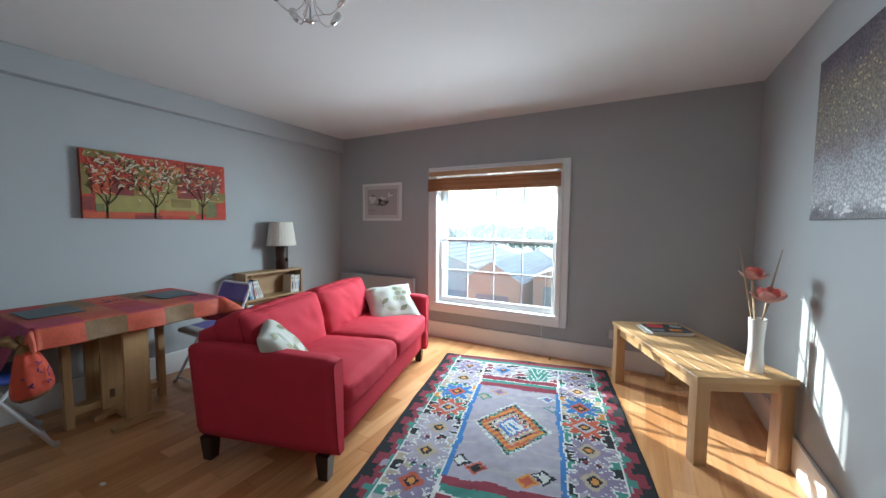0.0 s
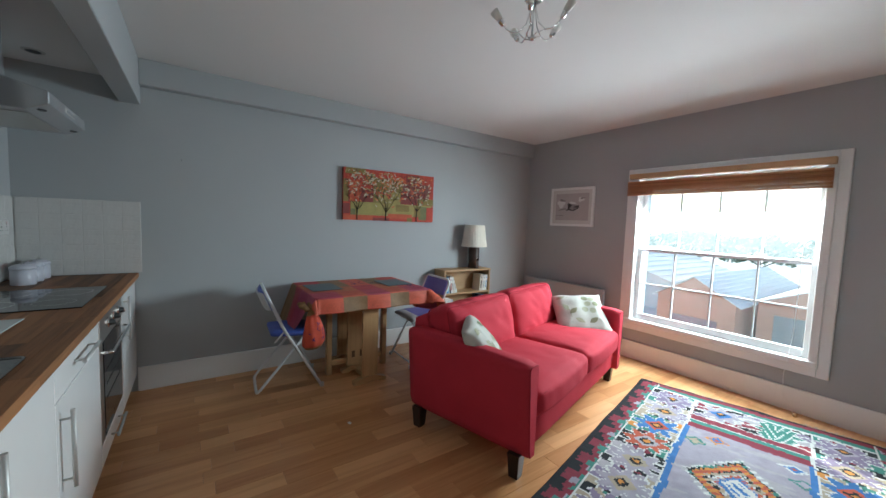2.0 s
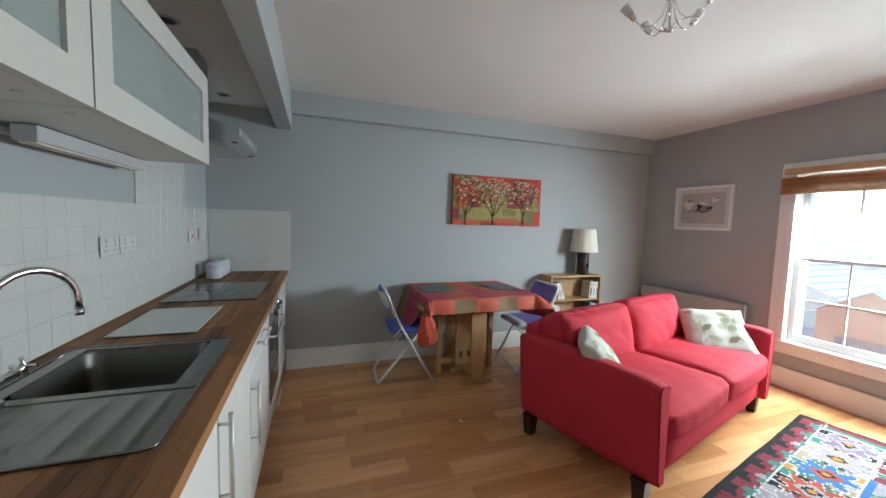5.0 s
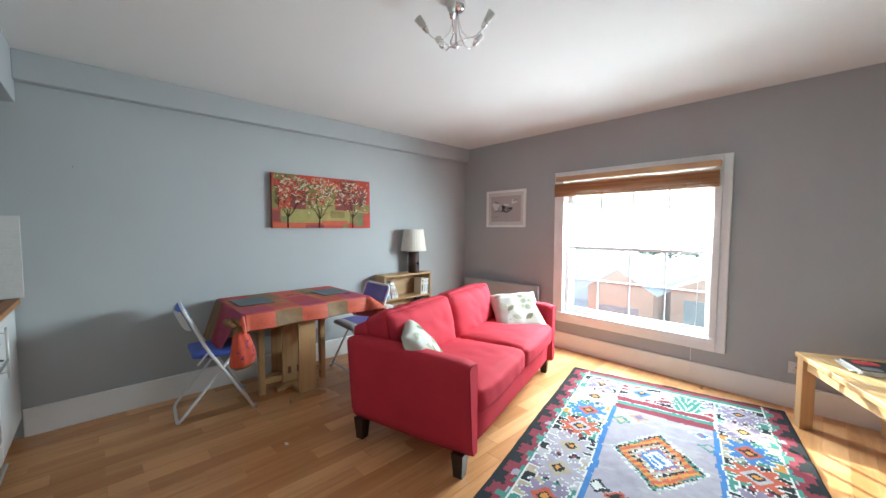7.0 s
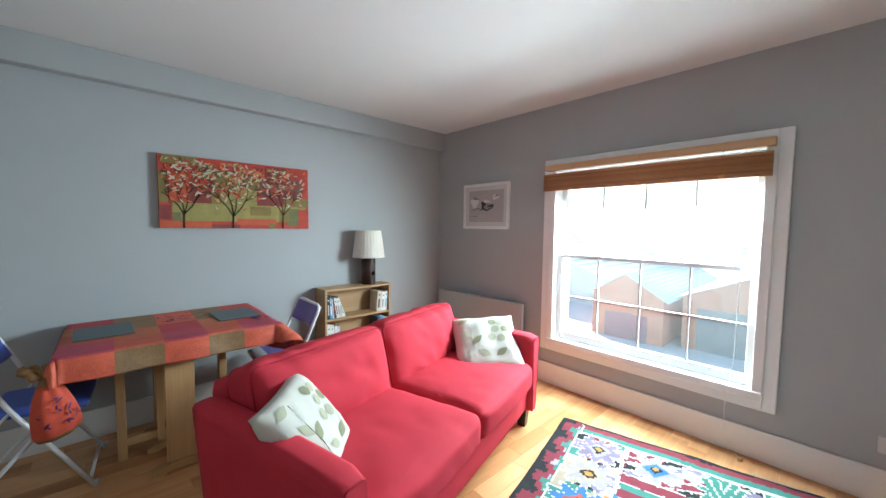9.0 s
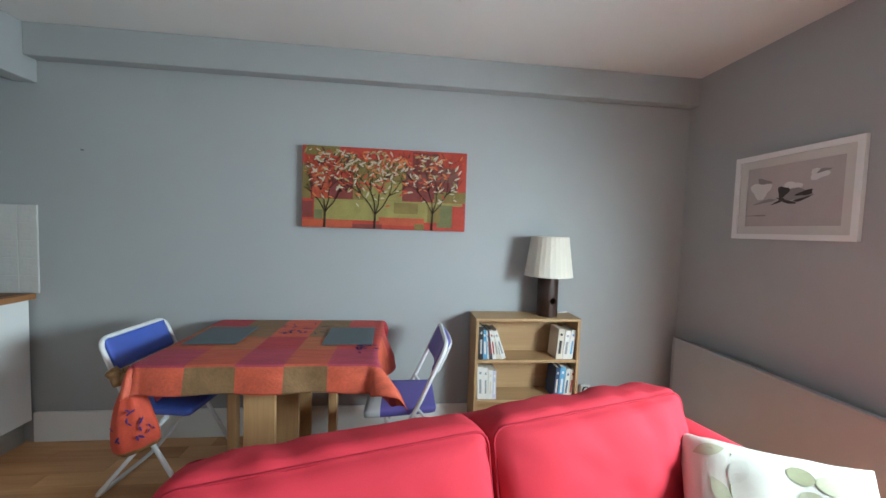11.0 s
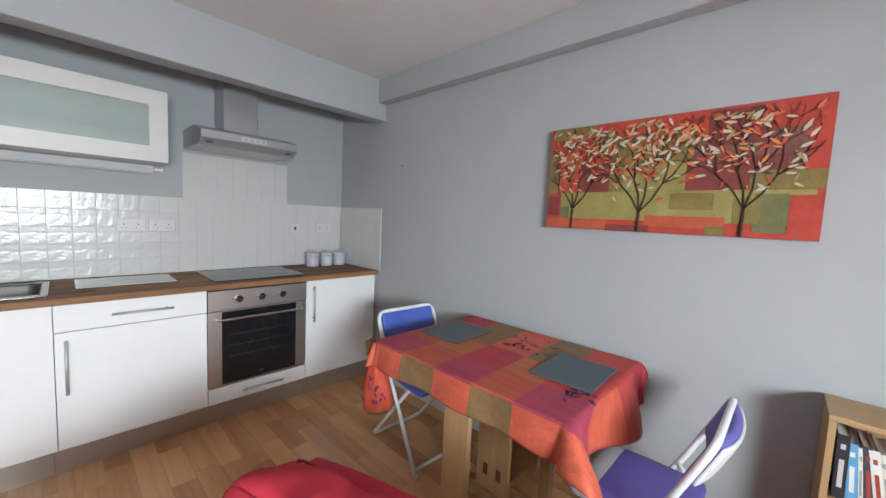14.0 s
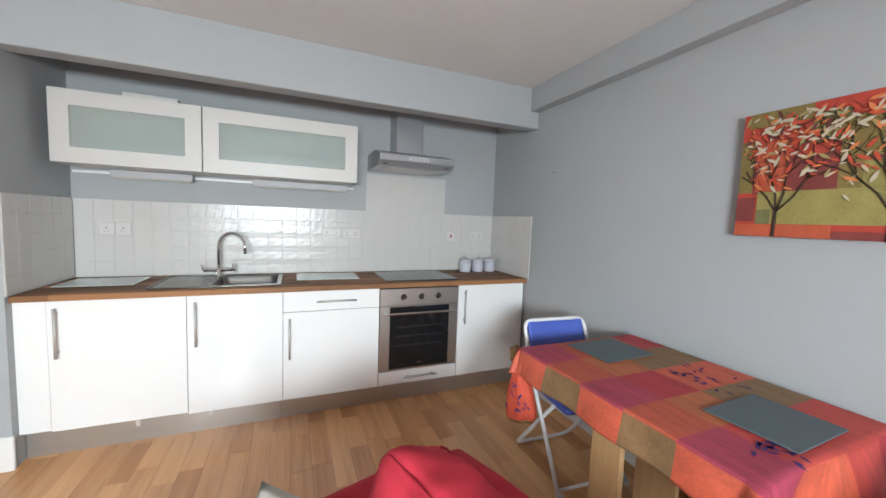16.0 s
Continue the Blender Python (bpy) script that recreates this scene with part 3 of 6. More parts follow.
def tap():
    t = thing("mixer_tap", "chrome swan-neck mixer tap with cross handles", "tap")
    x, y, z = 2.32, 0.11, 0.9095
    bm = bmesh.new()
    lathe(bm, [(0.026, 0), (0.026, 0.006), (0.019, 0.012), (0.019, 0.05), (0.014, 0.06)], (x, y, z), 18)
    tube(bm, [(x - 0.085, y, z + 0.045), (x + 0.085, y, z + 0.045)], 0.013, 12)
    part("body", bm, CHROME, t)
    bm = bmesh.new()
    pts = [(x, y, z + 0.05), (x, y, z + 0.22)]
    for k in range(1, 12):
        a = math.pi - math.pi * k / 11
        pts.append((x - 0.088 * (1 + math.cos(a)), y + 0.045 * (1 + math.cos(a)), z + 0.22 + 0.095 * math.sin(a)))
    pts.append((x - 0.178, y + 0.092, z + 0.19))
    tube(bm, pts, 0.0105, 12)
    tube(bm, [pts[-1], (x - 0.178, y + 0.092, z + 0.172)], 0.0125, 12)
    part("spout", bm, CHROME, t, "curved chrome spout")
    for s in (-1, 1):
        bm = bmesh.new()
        c = Vector((x + 0.095 * s, y + 0.012, z + 0.06))
        tube(bm, [(x + 0.078 * s, y, z + 0.045), c], 0.011, 10)
        for a in (0, 90):
            d = Vector((0.35 * math.sin(radians(a)), math.cos(radians(a)), math.sin(radians(a)))).normalized() * 0.028
            tube(bm, [c - d, c + d], 0.0055, 8)
        part("handle", bm, CHROME, t, "chrome cross handle")


tap()


def framed(x0, x1, y0, y1, z0, z1, m):
    """One rectangular frame with a hole, standing in the xz plane."""
    bm = bmesh.new()
    rings = []
    for y in (y0, y1):
        for k in (0, m):
            rings.append([bm.verts.new(p) for p in ((x0 + k, y, z0 + k), (x1 - k, y, z0 + k), (x1 - k, y, z1 - k), (x0 + k, y, z1 - k))])
    o0, i0, o1, i1 = rings
    for a, b in ((o0, i0), (i0, i1), (i1, o1), (o1, o0)):
        for k in range(4):
            bm.faces.new((a[k], a[(k + 1) % 4], b[(k + 1) % 4], b[k]))
    return bm


def wall_unit(x0, x1, label):
    u = thing("wall_cabinet", label, "cabinet", group="kitchen wall units")
    z0, z1 = 1.625, 2.035
    for n, a in (("side_panel", (x0, x0 + 0.018, 0.002, 0.335, z0, z1)), ("side_panel", (x1 - 0.018, x1, 0.002, 0.335, z0, z1)), ("bottom_panel", (x0 + 0.018, x1 - 0.018, 0.002, 0.335, z0, z0 + 0.018)), ("top_panel", (x0 + 0.018, x1 - 0.018, 0.002, 0.335, z1 - 0.018, z1)), ("back_panel", (x0 + 0.018, x1 - 0.018, 0.002, 0.012, z0 + 0.018, z1 - 0.018))):
        part(n, boxed(*a, bevel=0.001), CARC, u)
    sh = part("glass_shelf", boxed(x0 + 0.02, x1 - 0.02, 0.02, 0.338, 1.808, 1.814), FROST, u)
    part("polished_edge", boxed(x0 + 0.02, x1 - 0.02, 0.338, 0.3415, 1.807, 1.815), SHELFEDGE, sh, "dark green polished glass edge")
    m = 0.088
    a, b = x0 + 0.0015, x1 - 0.0015
    bm = framed(a, b, 0.337, 0.358, z0, z1, m)
    d = part("door", bm, CARC, u, "white framed lift-up door")
    g = part("glass", boxed(a + m - 0.004, b - m + 0.004, 0.343, 0.347, z0 + m - 0.004, z1 - m + 0.004), FROSTPANE, d, "frosted glass pane")
    for x in (x0 + 0.08, x1 - 0.08):
        part("hinge_cap", lathe(bmesh.new(), [(0.012, 0), (0.012, 0.002)], (x, 0.27, z0 - 0.002), 12), PLINTH, u)
    return u


def frosted():
    m, n, l, b = principled("frosted_pane")
    mixn, tr = n.new("ShaderNodeMixShader"), n.new("ShaderNodeBsdfTransparent")
    tr.inputs[0].default_value = (0.86, 0.94, 0.90, 1)
    b.inputs["Base Color"].default_value, b.inputs["Roughness"].default_value = (0.66, 0.70, 0.69, 1), 0.25
    mixn.inputs[0].default_value = 0.38
    l.new(tr.outputs[0], mixn.inputs[1])
    l.new(b.outputs[0], mixn.inputs[2])
    l.new(mixn.outputs[0], n["Material Output"].inputs[0])
    return m


FROSTPANE = frosted()
wall_unit(2.365, 3.095, "white wall cabinet with a frosted glass lift-up door")
wall_unit(1.385, 2.36, "wide white wall cabinet with a frosted glass lift-up door")


def strip_light(x0, x1):
    s = thing("under_cabinet_light", "slim silver strip light below the wall cabinet, switched off", "strip light")
    part("housing", boxed(x0, x1, 0.05, 0.11, 1.575, 1.622, bevel=0.003), STRIPGREY, s)
    part("diffuser", boxed(x0 + 0.01, x1 - 0.01, 0.06, 0.10, 1.570, 1.5745), SHADE, s)


strip_light(2.47, 2.92)
strip_light(1.42, 2.10)
tagged(part("cable_trunking", boxed(1.36, 3.14, 0.004, 0.03, 1.595, 1.612, bevel=0.002), TRIM), "white cable trunking below the wall cabinets", "trunking")
tagged(part("box_on_cabinet", boxed(2.50, 2.78, 0.06, 0.30, 2.0355, 2.075, bevel=0.003), SOCKET), "flat white box lying on the wall cabinet", "box")


def hood():
    h = thing("cooker_hood", "silver chimney cooker hood above the hob", "cooker hood")
    bm = bmesh.new()
    x0, x1 = 0.645, 1.245
    sec = [(0.012, 1.765), (0.40, 1.765), (0.47, 1.80), (0.47, 1.85), (0.30, 1.895), (0.012, 1.895)]
    a = [bm.verts.new((x0, y, z)) for y, z in sec]
    b = [bm.verts.new((x1, y, z)) for y, z in sec]
    for k in range(len(sec)):
        bm.faces.new((a[k], a[(k + 1) % 6], b[(k + 1) % 6], b[k]))
    bm.faces.new(a[::-1])
    bm.faces.new(b)
    bmesh.ops.bevel(bm, geom=bm.edges[:], offset=0.003, segments=1, affect="EDGES")
    part("canopy", bm, SILVER, h)
    part("chimney", boxed(0.835, 1.055, 0.012, 0.23, 1.896, 2.288, bevel=0.002), SILVER, h, "silver duct cover")
    part("filter", boxed(0.72, 1.17, 0.06, 0.39, 1.7615, 1.7645), PLINTH, h, "grease filter mesh")
    c = part("control_strip", boxed(0.86, 1.02, 0.469, 0.473, 1.812, 1.838, bevel=0.001), SOCKET, h, "pale control strip")
    for k in range(4):
        part("switch", boxed(0.875 + 0.035 * k, 0.895 + 0.035 * k, 0.473, 0.476, 1.818, 1.832, bevel=0.001), SILVER, c)
    for x in (0.70, 1.19):
        part("lamp", lathe(bmesh.new(), [(0.02, 0), (0.02, 0.004), (0.012, 0.005)], (x, 0.43, 1.776), 14), DARK, h)


hood()


def socket(name, m, double, label, red=False):
    """A wall plate, its face towards local -y."""
    s = thing(name, label, "socket", m)
    w = 0.073 if double else 0.043
    part("plate", boxed(-w, w, -0.008, 0, -0.043, 0.043, bevel=0.003), SOCKET, s)
    for x in ((-0.036, 0.036) if double else (0,)):
        if red:
            part("rocker", boxed(-0.012, 0.012, -0.013, -0.008, -0.022, 0.022, bevel=0.002), SOCKET, s)
            part("neon", boxed(-0.009, 0.009, -0.0145, -0.013, -0.012, 0.014), REDSWITCH, s, "red switch window")
        else:
            for px, pz, w2, h2 in ((0, 0.004, 0.0035, 0.004), (-0.011, -0.018, 0.0035, 0.002), (0.011, -0.018, 0.0035, 0.002)):
                part("slot", boxed(x + px - w2, x + px + w2, -0.0088, -0.008, pz - h2, pz + h2), DARK, s)
            part("rocker", boxed(x - 0.007, x + 0.007, -0.012, -0.008, 0.015, 0.034, bevel=0.001), SOCKET, s)
    return s


REDSWITCH = paint("red_switch", (0.35, 0.01, 0.01), 0.3)
back = 0.012
for x, dbl, nm, lab in ((1.37, True, "socket", "double white power socket on the tiles"), (1.53, True, "socket", "double white power socket on the tiles"), (0.19, True, "socket", "double white power socket above the canisters"), (2.89, False, "socket", "white fused switch on the tiles"), (2.98, False, "socket", "white fused switch on the tiles")):
    socket(nm, pose(x, back, 1.235, 0, 0, 180), dbl, lab)
socket("cooker_switch", pose(0.455, back, 1.225, 0, 0, 180), False, "white cooker switch with a red neon", True)


def canister(x):
    c = thing("canister", "small lilac-white enamel canister with a domed lid on the worktop", "canister", pose(x, 0.13, 0.905), "row of canisters")
    bm = bmesh.new()
    lathe(bm, [(0.05, 0), (0.053, 0.004), (0.053, 0.088), (0.05, 0.09)])
    part("jar", bm, CANISTER, c)
    bm = bmesh.new()
    lathe(bm, [(0.056, 0.0905), (0.056, 0.104), (0.045, 0.115), (0.02, 0.122)])
    lid = part("lid", bm, CANISTER, c)
    bm = bmesh.new()
    tube(bm, [(0.018 * math.cos(a), 0, 0.122 + 0.016 * math.sin(a)) for a in (math.pi * k / 8 for k in range(9))], 0.003, 8)
    part("knob", bm, PLINTH, lid)


for x in (0.345, 0.215, 0.09):
    canister(x)

# ---- sofa ----
def sofa():
    s = thing("sofa", "two-seat red fabric sofa on dark wooden feet", "sofa", pose(1.62, 3.10, 0, 0, 0, 15.5))
    L, D = 1.80, 0.88
    # base and front rail
    part("base", place(soft_box(0.80, L - 0.18, 0.19, 0.02, (0.004, 0, 0), 6), pose(0.005, 0, 0.225)), RED, s)
    bm = soft_box(0.16, L - 0.24, 0.57, 0.045, (0.01, 0, 0.004), 8)
    part("back_frame", place(bm, pose(-0.38, -0.02, 0.442, 0, -8, 0)), RED, s)

    def arm(sign, wide):
        bm = bmesh.new()
        rows, nx = [], 14
        # outer panel leans outward, top falls a little to the front and is rolled over
        for i in range(nx + 1):
            u = -D / 2 + D * i / nx
            fall = 0.665 - 0.02 * (i / nx) ** 2
            prof = [(0.775, 0.13), (0.845, 0.13), (0.862, 0.18), (0.895, fall - 0.05), (0.897, fall - 0.02), (0.885, fall - 0.004), (0.86, fall), (0.80, fall), (0.782, fall - 0.008), (0.775, fall - 0.03)]
            ins = 0.012 * (i in (0, nx))
            rows.append([bm.verts.new((u, sign * (v + wide - (ins if v > 0.82 else -ins)), z - (ins if z > 0.5 else 0))) for v, z in prof])
        for a, b in zip(rows, rows[1:]):
            for k in range(len(a)):
                bm.faces.new((a[k], a[(k + 1) % len(a)], b[(k + 1) % len(a)], b[k])).smooth = True
        bm.faces.new(rows[0])
        bm.faces.new(rows[-1][::-1])
        ob = part("arm", bm, RED, s)
        bm = bmesh.new()
        tube(bm, [(D / 2 - 0.001, sign * (v + wide), z) for v, z in ((0.835, 0.135), (0.848, 0.18), (0.881, 0.583), (0.883, 0.613), (0.871, 0.629), (0.848, 0.632), (0.812, 0.632), (0.794, 0.625))], 0.0035, 6)
        part("piping", bm, REDPIPE, ob)

    arm(-1, 0.0)
    arm(1, 0.022)
    for sign in (-1, 1):
        bm = soft_box(0.66, 0.768, 0.165, 0.04, (0.022, 0.002, 0.026), 22, seed=sign, wrinkle=0.005)
        c = part("seat_cushion", place(bm, pose(0.118, sign * 0.386, 0.398)), RED, s)
        bm = bmesh.new()
        tube(bm, rounded_path([(0.13, sign * 0.012, 0.452), (0.448, sign * 0.012, 0.452), (0.448, sign * 0.76, 0.452), (0.13, sign * 0.76, 0.452)], 0.06, 6), 0.004, 6)
        part("piping", bm, REDPIPE, c)
        bm = soft_box(0.20, 0.79, 0.41, 0.045, (0.05, 0.002, 0.014), 24, seed=5 + sign, wrinkle=0.010)
        m = pose(-0.248, sign * 0.392, 0.597, 0, -14, 0)
        c = part("back_cushion", place(bm, m), RED, s)
        for x in (0.086, -0.086):
            bm = bmesh.new()
            ring = []
            for cy, cz, a0 in ((0.345, 0.155, 0), (-0.345, 0.155, 90), (-0.345, -0.155, 180), (0.345, -0.155, 270)):
                ring += [(x, cy + 0.038 * math.cos(radians(a0 + q)), cz + 0.038 * math.sin(radians(a0 + q))) for q in (0, 30, 60, 90)]
            tube(bm, ring, 0.004, 6, closed=True)
            part("piping", place(bm, m), REDPIPE, c)
    for u in (-0.36, 0.36):
        for v in (-0.84, 0.84):
            bm = bmesh.new()
            a = [bm.verts.new((u + x * 0.026, v + y * 0.026, 0)) for x, y in ((-1, -1), (1, -1), (1, 1), (-1, 1))]
            b = [bm.verts.new((u + x * 0.036, v + y * 0.036, 0.135)) for x, y in ((-1, -1), (1, -1), (1, 1), (-1, 1))]
            for k in range(4):
                bm.faces.new((a[k], a[(k + 1) % 4], b[(k + 1) % 4], b[k]))
            bm.faces.new(a[::-1])
            bm.faces.new(b)
            part("leg", bm, DARKWOOD, s, "tapered dark wooden foot")


sofa()


def throw_pillow(m, label, seed, size):
    p = thing("throw_pillow", label, "pillow", m, "pillows on the sofa")
    n, bm, grid = 22, bmesh.new(), {}
    for side in (1, -1):
        for i in range(n + 1):
            for j in range(n + 1):
                a, b = 2 * i / n - 1, 2 * j / n - 1
                edge = i in (0, n) or j in (0, n)
                if side < 0 and edge:
                    grid[side, i, j] = grid[1, i, j]
                    continue
                pinch = 1 - 0.07 * (1 - b * b) * abs(a) ** 3
                pinch2 = 1 - 0.07 * (1 - a * a) * abs(b) ** 3
                t = 0.068 * ((1 - abs(a) ** 3.2) * (1 - abs(b) ** 3.2)) ** 0.5
                w = 0.010 * noise.noise(Vector((a * 2.5, b * 2.5, seed + side)))
                grid[side, i, j] = bm.verts.new((a * size * pinch, b * size * pinch2, side * t + (0 if edge else w)))
        for i in range(n):
            for j in range(n):
                f = bm.faces.new([grid[side, *q] for q in ((i, j), (i + 1, j), (i + 1, j + 1), (i, j + 1))][::side])
                f.smooth = True
    body = part("cover", bm, LINEN, p)

    def on(a, b, lift=0.0018):
        t = 0.068 * (max(0, 1 - abs(a) ** 3.2) * max(0, 1 - abs(b) ** 3.2)) ** 0.5
        w = 0.010 * noise.noise(Vector((a * 2.5, b * 2.5, seed + 1)))
        pin = 1 - 0.07 * (1 - b * b) * abs(a) ** 3
        pin2 = 1 - 0.07 * (1 - a * a) * abs(b) ** 3
        return Vector((a * size * pin, b * size * pin2, t + w + lift))

    def blob(ca, cb, ra, rb, turn, mat, leaf=False):
        bm = bmesh.new()
        c, s = math.cos(radians(turn)), math.sin(radians(turn))
        rings = []
        for k in range(0, 4):
            ring = []
            for q in range(20):
                an = math.tau * q / 20
                x, y = ra * math.cos(an) * k / 3, rb * math.sin(an) * k / 3 * (1 - (0.75 * math.cos(an) ** 2 if leaf else 0) * (k / 3))
                ring.append(bm.verts.new(on(max(-0.97, min(0.97, ca + c * x - s * y)), max(-0.97, min(0.97, cb + s * x + c * y)))))
            rings.append(ring)
        for r0, r1 in zip(rings[1:], rings[2:]):
            for q in range(20):
                bm.faces.new((r0[q], r0[(q + 1) % 20], r1[(q + 1) % 20], r1[q])).smooth = True
        bm.faces.new(rings[1])
        for v in rings[0]:
            bm.verts.remove(v)
        part("printed_motif", bm, mat, body)

    for k, (a, b) in enumerate(((0.25, 0.6), (0.5, 0.55), (0.3, 0.3), (0.6, 0.28), (0.15, 0.02), (0.42, -0.05))):
        blob(a, b, 0.13, 0.12, 20 * k, SAGE if k % 3 else SAGEDARK)
    for k, (a, b, tr) in enumerate(((-0.35, 0.45, 60), (-0.55, 0.15, 120), (-0.3, -0.05, 40), (-0.5, -0.45, 75), (-0.15, -0.5, 150), (0.35, -0.5, 30), (0.6, -0.35, 100), (-0.65, 0.7, 20))):
        blob(a, b, 0.2, 0.1, tr, (SAGEPALE, SAGE, SAGEDARK)[k % 3], True)
    bm = bmesh.new()
    tube(bm, [on(a, b, 0.001) for a, b in ((-0.45, -0.6), (-0.42, -0.2), (-0.45, 0.2), (-0.4, 0.7))], 0.0018, 5)
    part("printed_motif", bm, SAGEDARK, body)


LINEN = paint("pale_linen", (0.52, 0.51, 0.46), 0.9, vary=0.06, scale=9, fine=380, bump=0.3, spec=0.2)
SAGE = paint("sage_print", (0.36, 0.36, 0.26), 0.9, vary=0.1, scale=20, bump=0.2, spec=0.2)
SAGEDARK = paint("olive_print", (0.24, 0.24, 0.15), 0.9, vary=0.1, scale=20, bump=0.2, spec=0.2)
SAGEPALE = paint("pale_grey_print", (0.50, 0.50, 0.45), 0.9, vary=0.1, scale=20, bump=0.2, spec=0.2)


def spread(centre, right, up):
    """A pose whose local x and y run along right and up."""
    x = Vector(right).normalized()
    z = x.cross(Vector(up)).normalized()
    y = z.cross(x)
    return Matrix.Translation(centre) @ Matrix((x, y, z)).transposed().to_4x4()


throw_pillow(spread((1.818, 2.455, 0.588), (-0.772, 0.634, 0.03), (-0.383, -0.504, 0.774)), "cream linen throw pillow with printed leaves against the sofa arm", 3, 0.205)
throw_pillow(spread((1.556, 3.818, 0.576), (0.62, 0.781, 0.072), (-0.661, 0.472, 0.583)), "square cream linen throw pillow with sage leaf print", 8, 0.232)


# ---- kilim rug ----
def rug():
    colors = {
        "k": (0.030, 0.032, 0.034), "m": (0.21, 0.045, 0.062), "g": (0.075, 0.21, 0.175), "w": (0.56, 0.56, 0.53), "l": (0.33, 0.30, 0.345),
        "p": (0.22, 0.18, 0.26), "o": (0.52, 0.23, 0.06), "r": (0.40, 0.10, 0.06), "b": (0.07, 0.17, 0.38), "t": (0.37, 0.31, 0.23), "v": (0.37, 0.345, 0.36),
    }
    keys = list(colors)
    mats = [paint("kilim_wool_" + n, tuple(0.86 * c for c in colors[k]), 0.95, vary=0.22, scale=18, fine=500, bump=0.5, spec=0.1) for k, n in zip(keys, ("black", "maroon", "green", "cream", "lilac", "purple", "orange", "red", "blue", "tan", "mauve"))]
    NX, NY, W, D = 150, 236, 1.50, 2.36
    rnd = random.Random(11)

    def star(dx, dy, r, body, core):
        """An eight-pointed star in a cell, outlined in cream; None outside."""
        q = abs(((math.degrees(math.atan2(dy, dx)) + 22.5) % 45) - 22.5) / 22.5
        lim = r * (1 - 0.46 * q)
        rr, dia = math.hypot(dx, dy), abs(dx) + abs(dy)
        if dia < r * 0.17:
            return "o" if core != "o" else "b"
        if dia < r * 0.30:
            return "k"
        if dia < r * 0.52:
            return core
        if rr < lim - 0.7:
            return body
        if rr < lim + 0.5:
            return "w"
        return None

    side = [("l", "o"), ("p", "r"), ("l", "t"), ("l", "t"), ("r", "v"), ("b", "r"), ("l", "t"), ("p", "l")]

    def key(i, j):
        x, y = min(i, NX - 1 - i), min(j, NY - 1 - j)
        # dark selvedge, stepped maroon and green teeth, cream line
        tooth = (j // 5) % 4
        if x < 3 or y < 2:
            return "k"
        step = (0, 3, 5, 3)[tooth]
        if x < 14:
            if x < 4 + step:
                return "k" if (j // 10) % 2 else "m"
            if x < 8 + step:
                return "m"
            if x < 12:
                return "g" if (j // 5) % 3 else "l"
            return "w" if x == 13 else "g"
        if y < 14:
            return "m" if y < 7 else "g" if y < 12 else "w"
        inner_x, inner_y = 44, 42
        if x < inner_x and not (y < 14):
            if x >= inner_x - 2:
                return "w" if x == inner_x - 2 or j < 62 or j > NY - 62 else "b"
            cell = 26
            c = (j - 14) // cell
            dx, dy = x - 28.5, (j - 14) % cell - cell / 2 + 0.5
            body, core = side[c % len(side)]
            if i > NX / 2 and body == "l":
                body = "p"
            s = star(dx, dy, 15, body, core)
            if s:
                return s
            if abs(dx) > 7.5 and abs(dy) > 4.5:
                if abs(abs(dx) - 8) < 0.9 or abs(abs(dy) - 5) < 0.8:
                    return "w"
                return {"r": "k", "b": "o", "l": "k" if c % 2 else "t", "p": "g"}[body] if dx * dy > 0 else {"r": "g", "b": "t", "l": "v", "p": "k"}[body]
            e = abs(dx) / 8.5 + (cell / 2 - abs(dy)) / 6.0
            if e < 0.3:
                return "or"[c % 2]
            if e < 0.7:
                return "mgkm"[c % 4]
            return "w" if e < 0.77 else "gtplk"[(c + (dx > 0)) % 5]
        if y < inner_y:
            if y >= inner_y - 1:
                return "w"
            cell = 31
            c = (i - 44) // cell
            dx, dy = (i - 44) % cell - cell / 2 + 0.5, y - 27.5
            body, core = (("l", "b"), ("g", "w"), ("p", "r"))[c % 3]
            if c % 3 == 1 and abs(dx) < 8:
                return "g" if (abs(int(dx)) + y // 3) % 4 else "w"
            s = star(dx, dy, 14, body, core)
            if s:
                return s
            z = abs(((i + y * 2) % 14) - 7)
            return "w" if z < 1.2 else "kpvm"[(i // 9 + y // 9) % 4]
        # field
        if y < 62:
            k = (y - inner_y) / 20
            return "m" if k < 0.34 else "w" if k < 0.38 else "g" if k < 0.64 else "m"
        fx, fy = abs(i - (NX - 1) / 2), abs(j - (NY - 1) / 2)
        if x < inner_x + 2:
            return "b"
        d = fx / 26 + fy / 35
        zig = 0.045 * (((i + j) // 3) % 2)
        d += zig
        if d < 0.30:
            return "b" if d < 0.09 else "w" if ((i + j) // 3) % 2 or d > 0.2 else "b"
        for lim, c1, c2 in ((0.37, "b", "b"), (0.44, "r", "l"), (0.54, "w", "t"), (0.63, "k", "t"), (0.82, "r", "o"), (0.90, "g", "k"), (1.0, "w", "v")):
            if d < lim:
                return c1 if ((i - j) // 3) % 2 else c2
        for cx, cy, c1, c2 in ((22, 44, "w", "b"), (-14, 46, "o", "b"), (-24, 36, "g", "t"), (20, -44, "k", "w"), (-16, -46, "r", "k"), (-25, -42, "k", "w"), (12, -49, "o", "r"), (26, 30, "g", "l")):
            e = abs(i - NX / 2 - cx) / 5.5 + abs(j - NY / 2 - cy) / 4.5
            if e < 0.35:
                return "r" if c2 == "b" else c2
            if e < 0.75:
                return c2
            if e < 1.15:
                return c1
        return "l" if noise.noise(Vector((i * 0.03, j * 0.22, 2))) < 0.22 else "v"

    bm = bmesh.new()
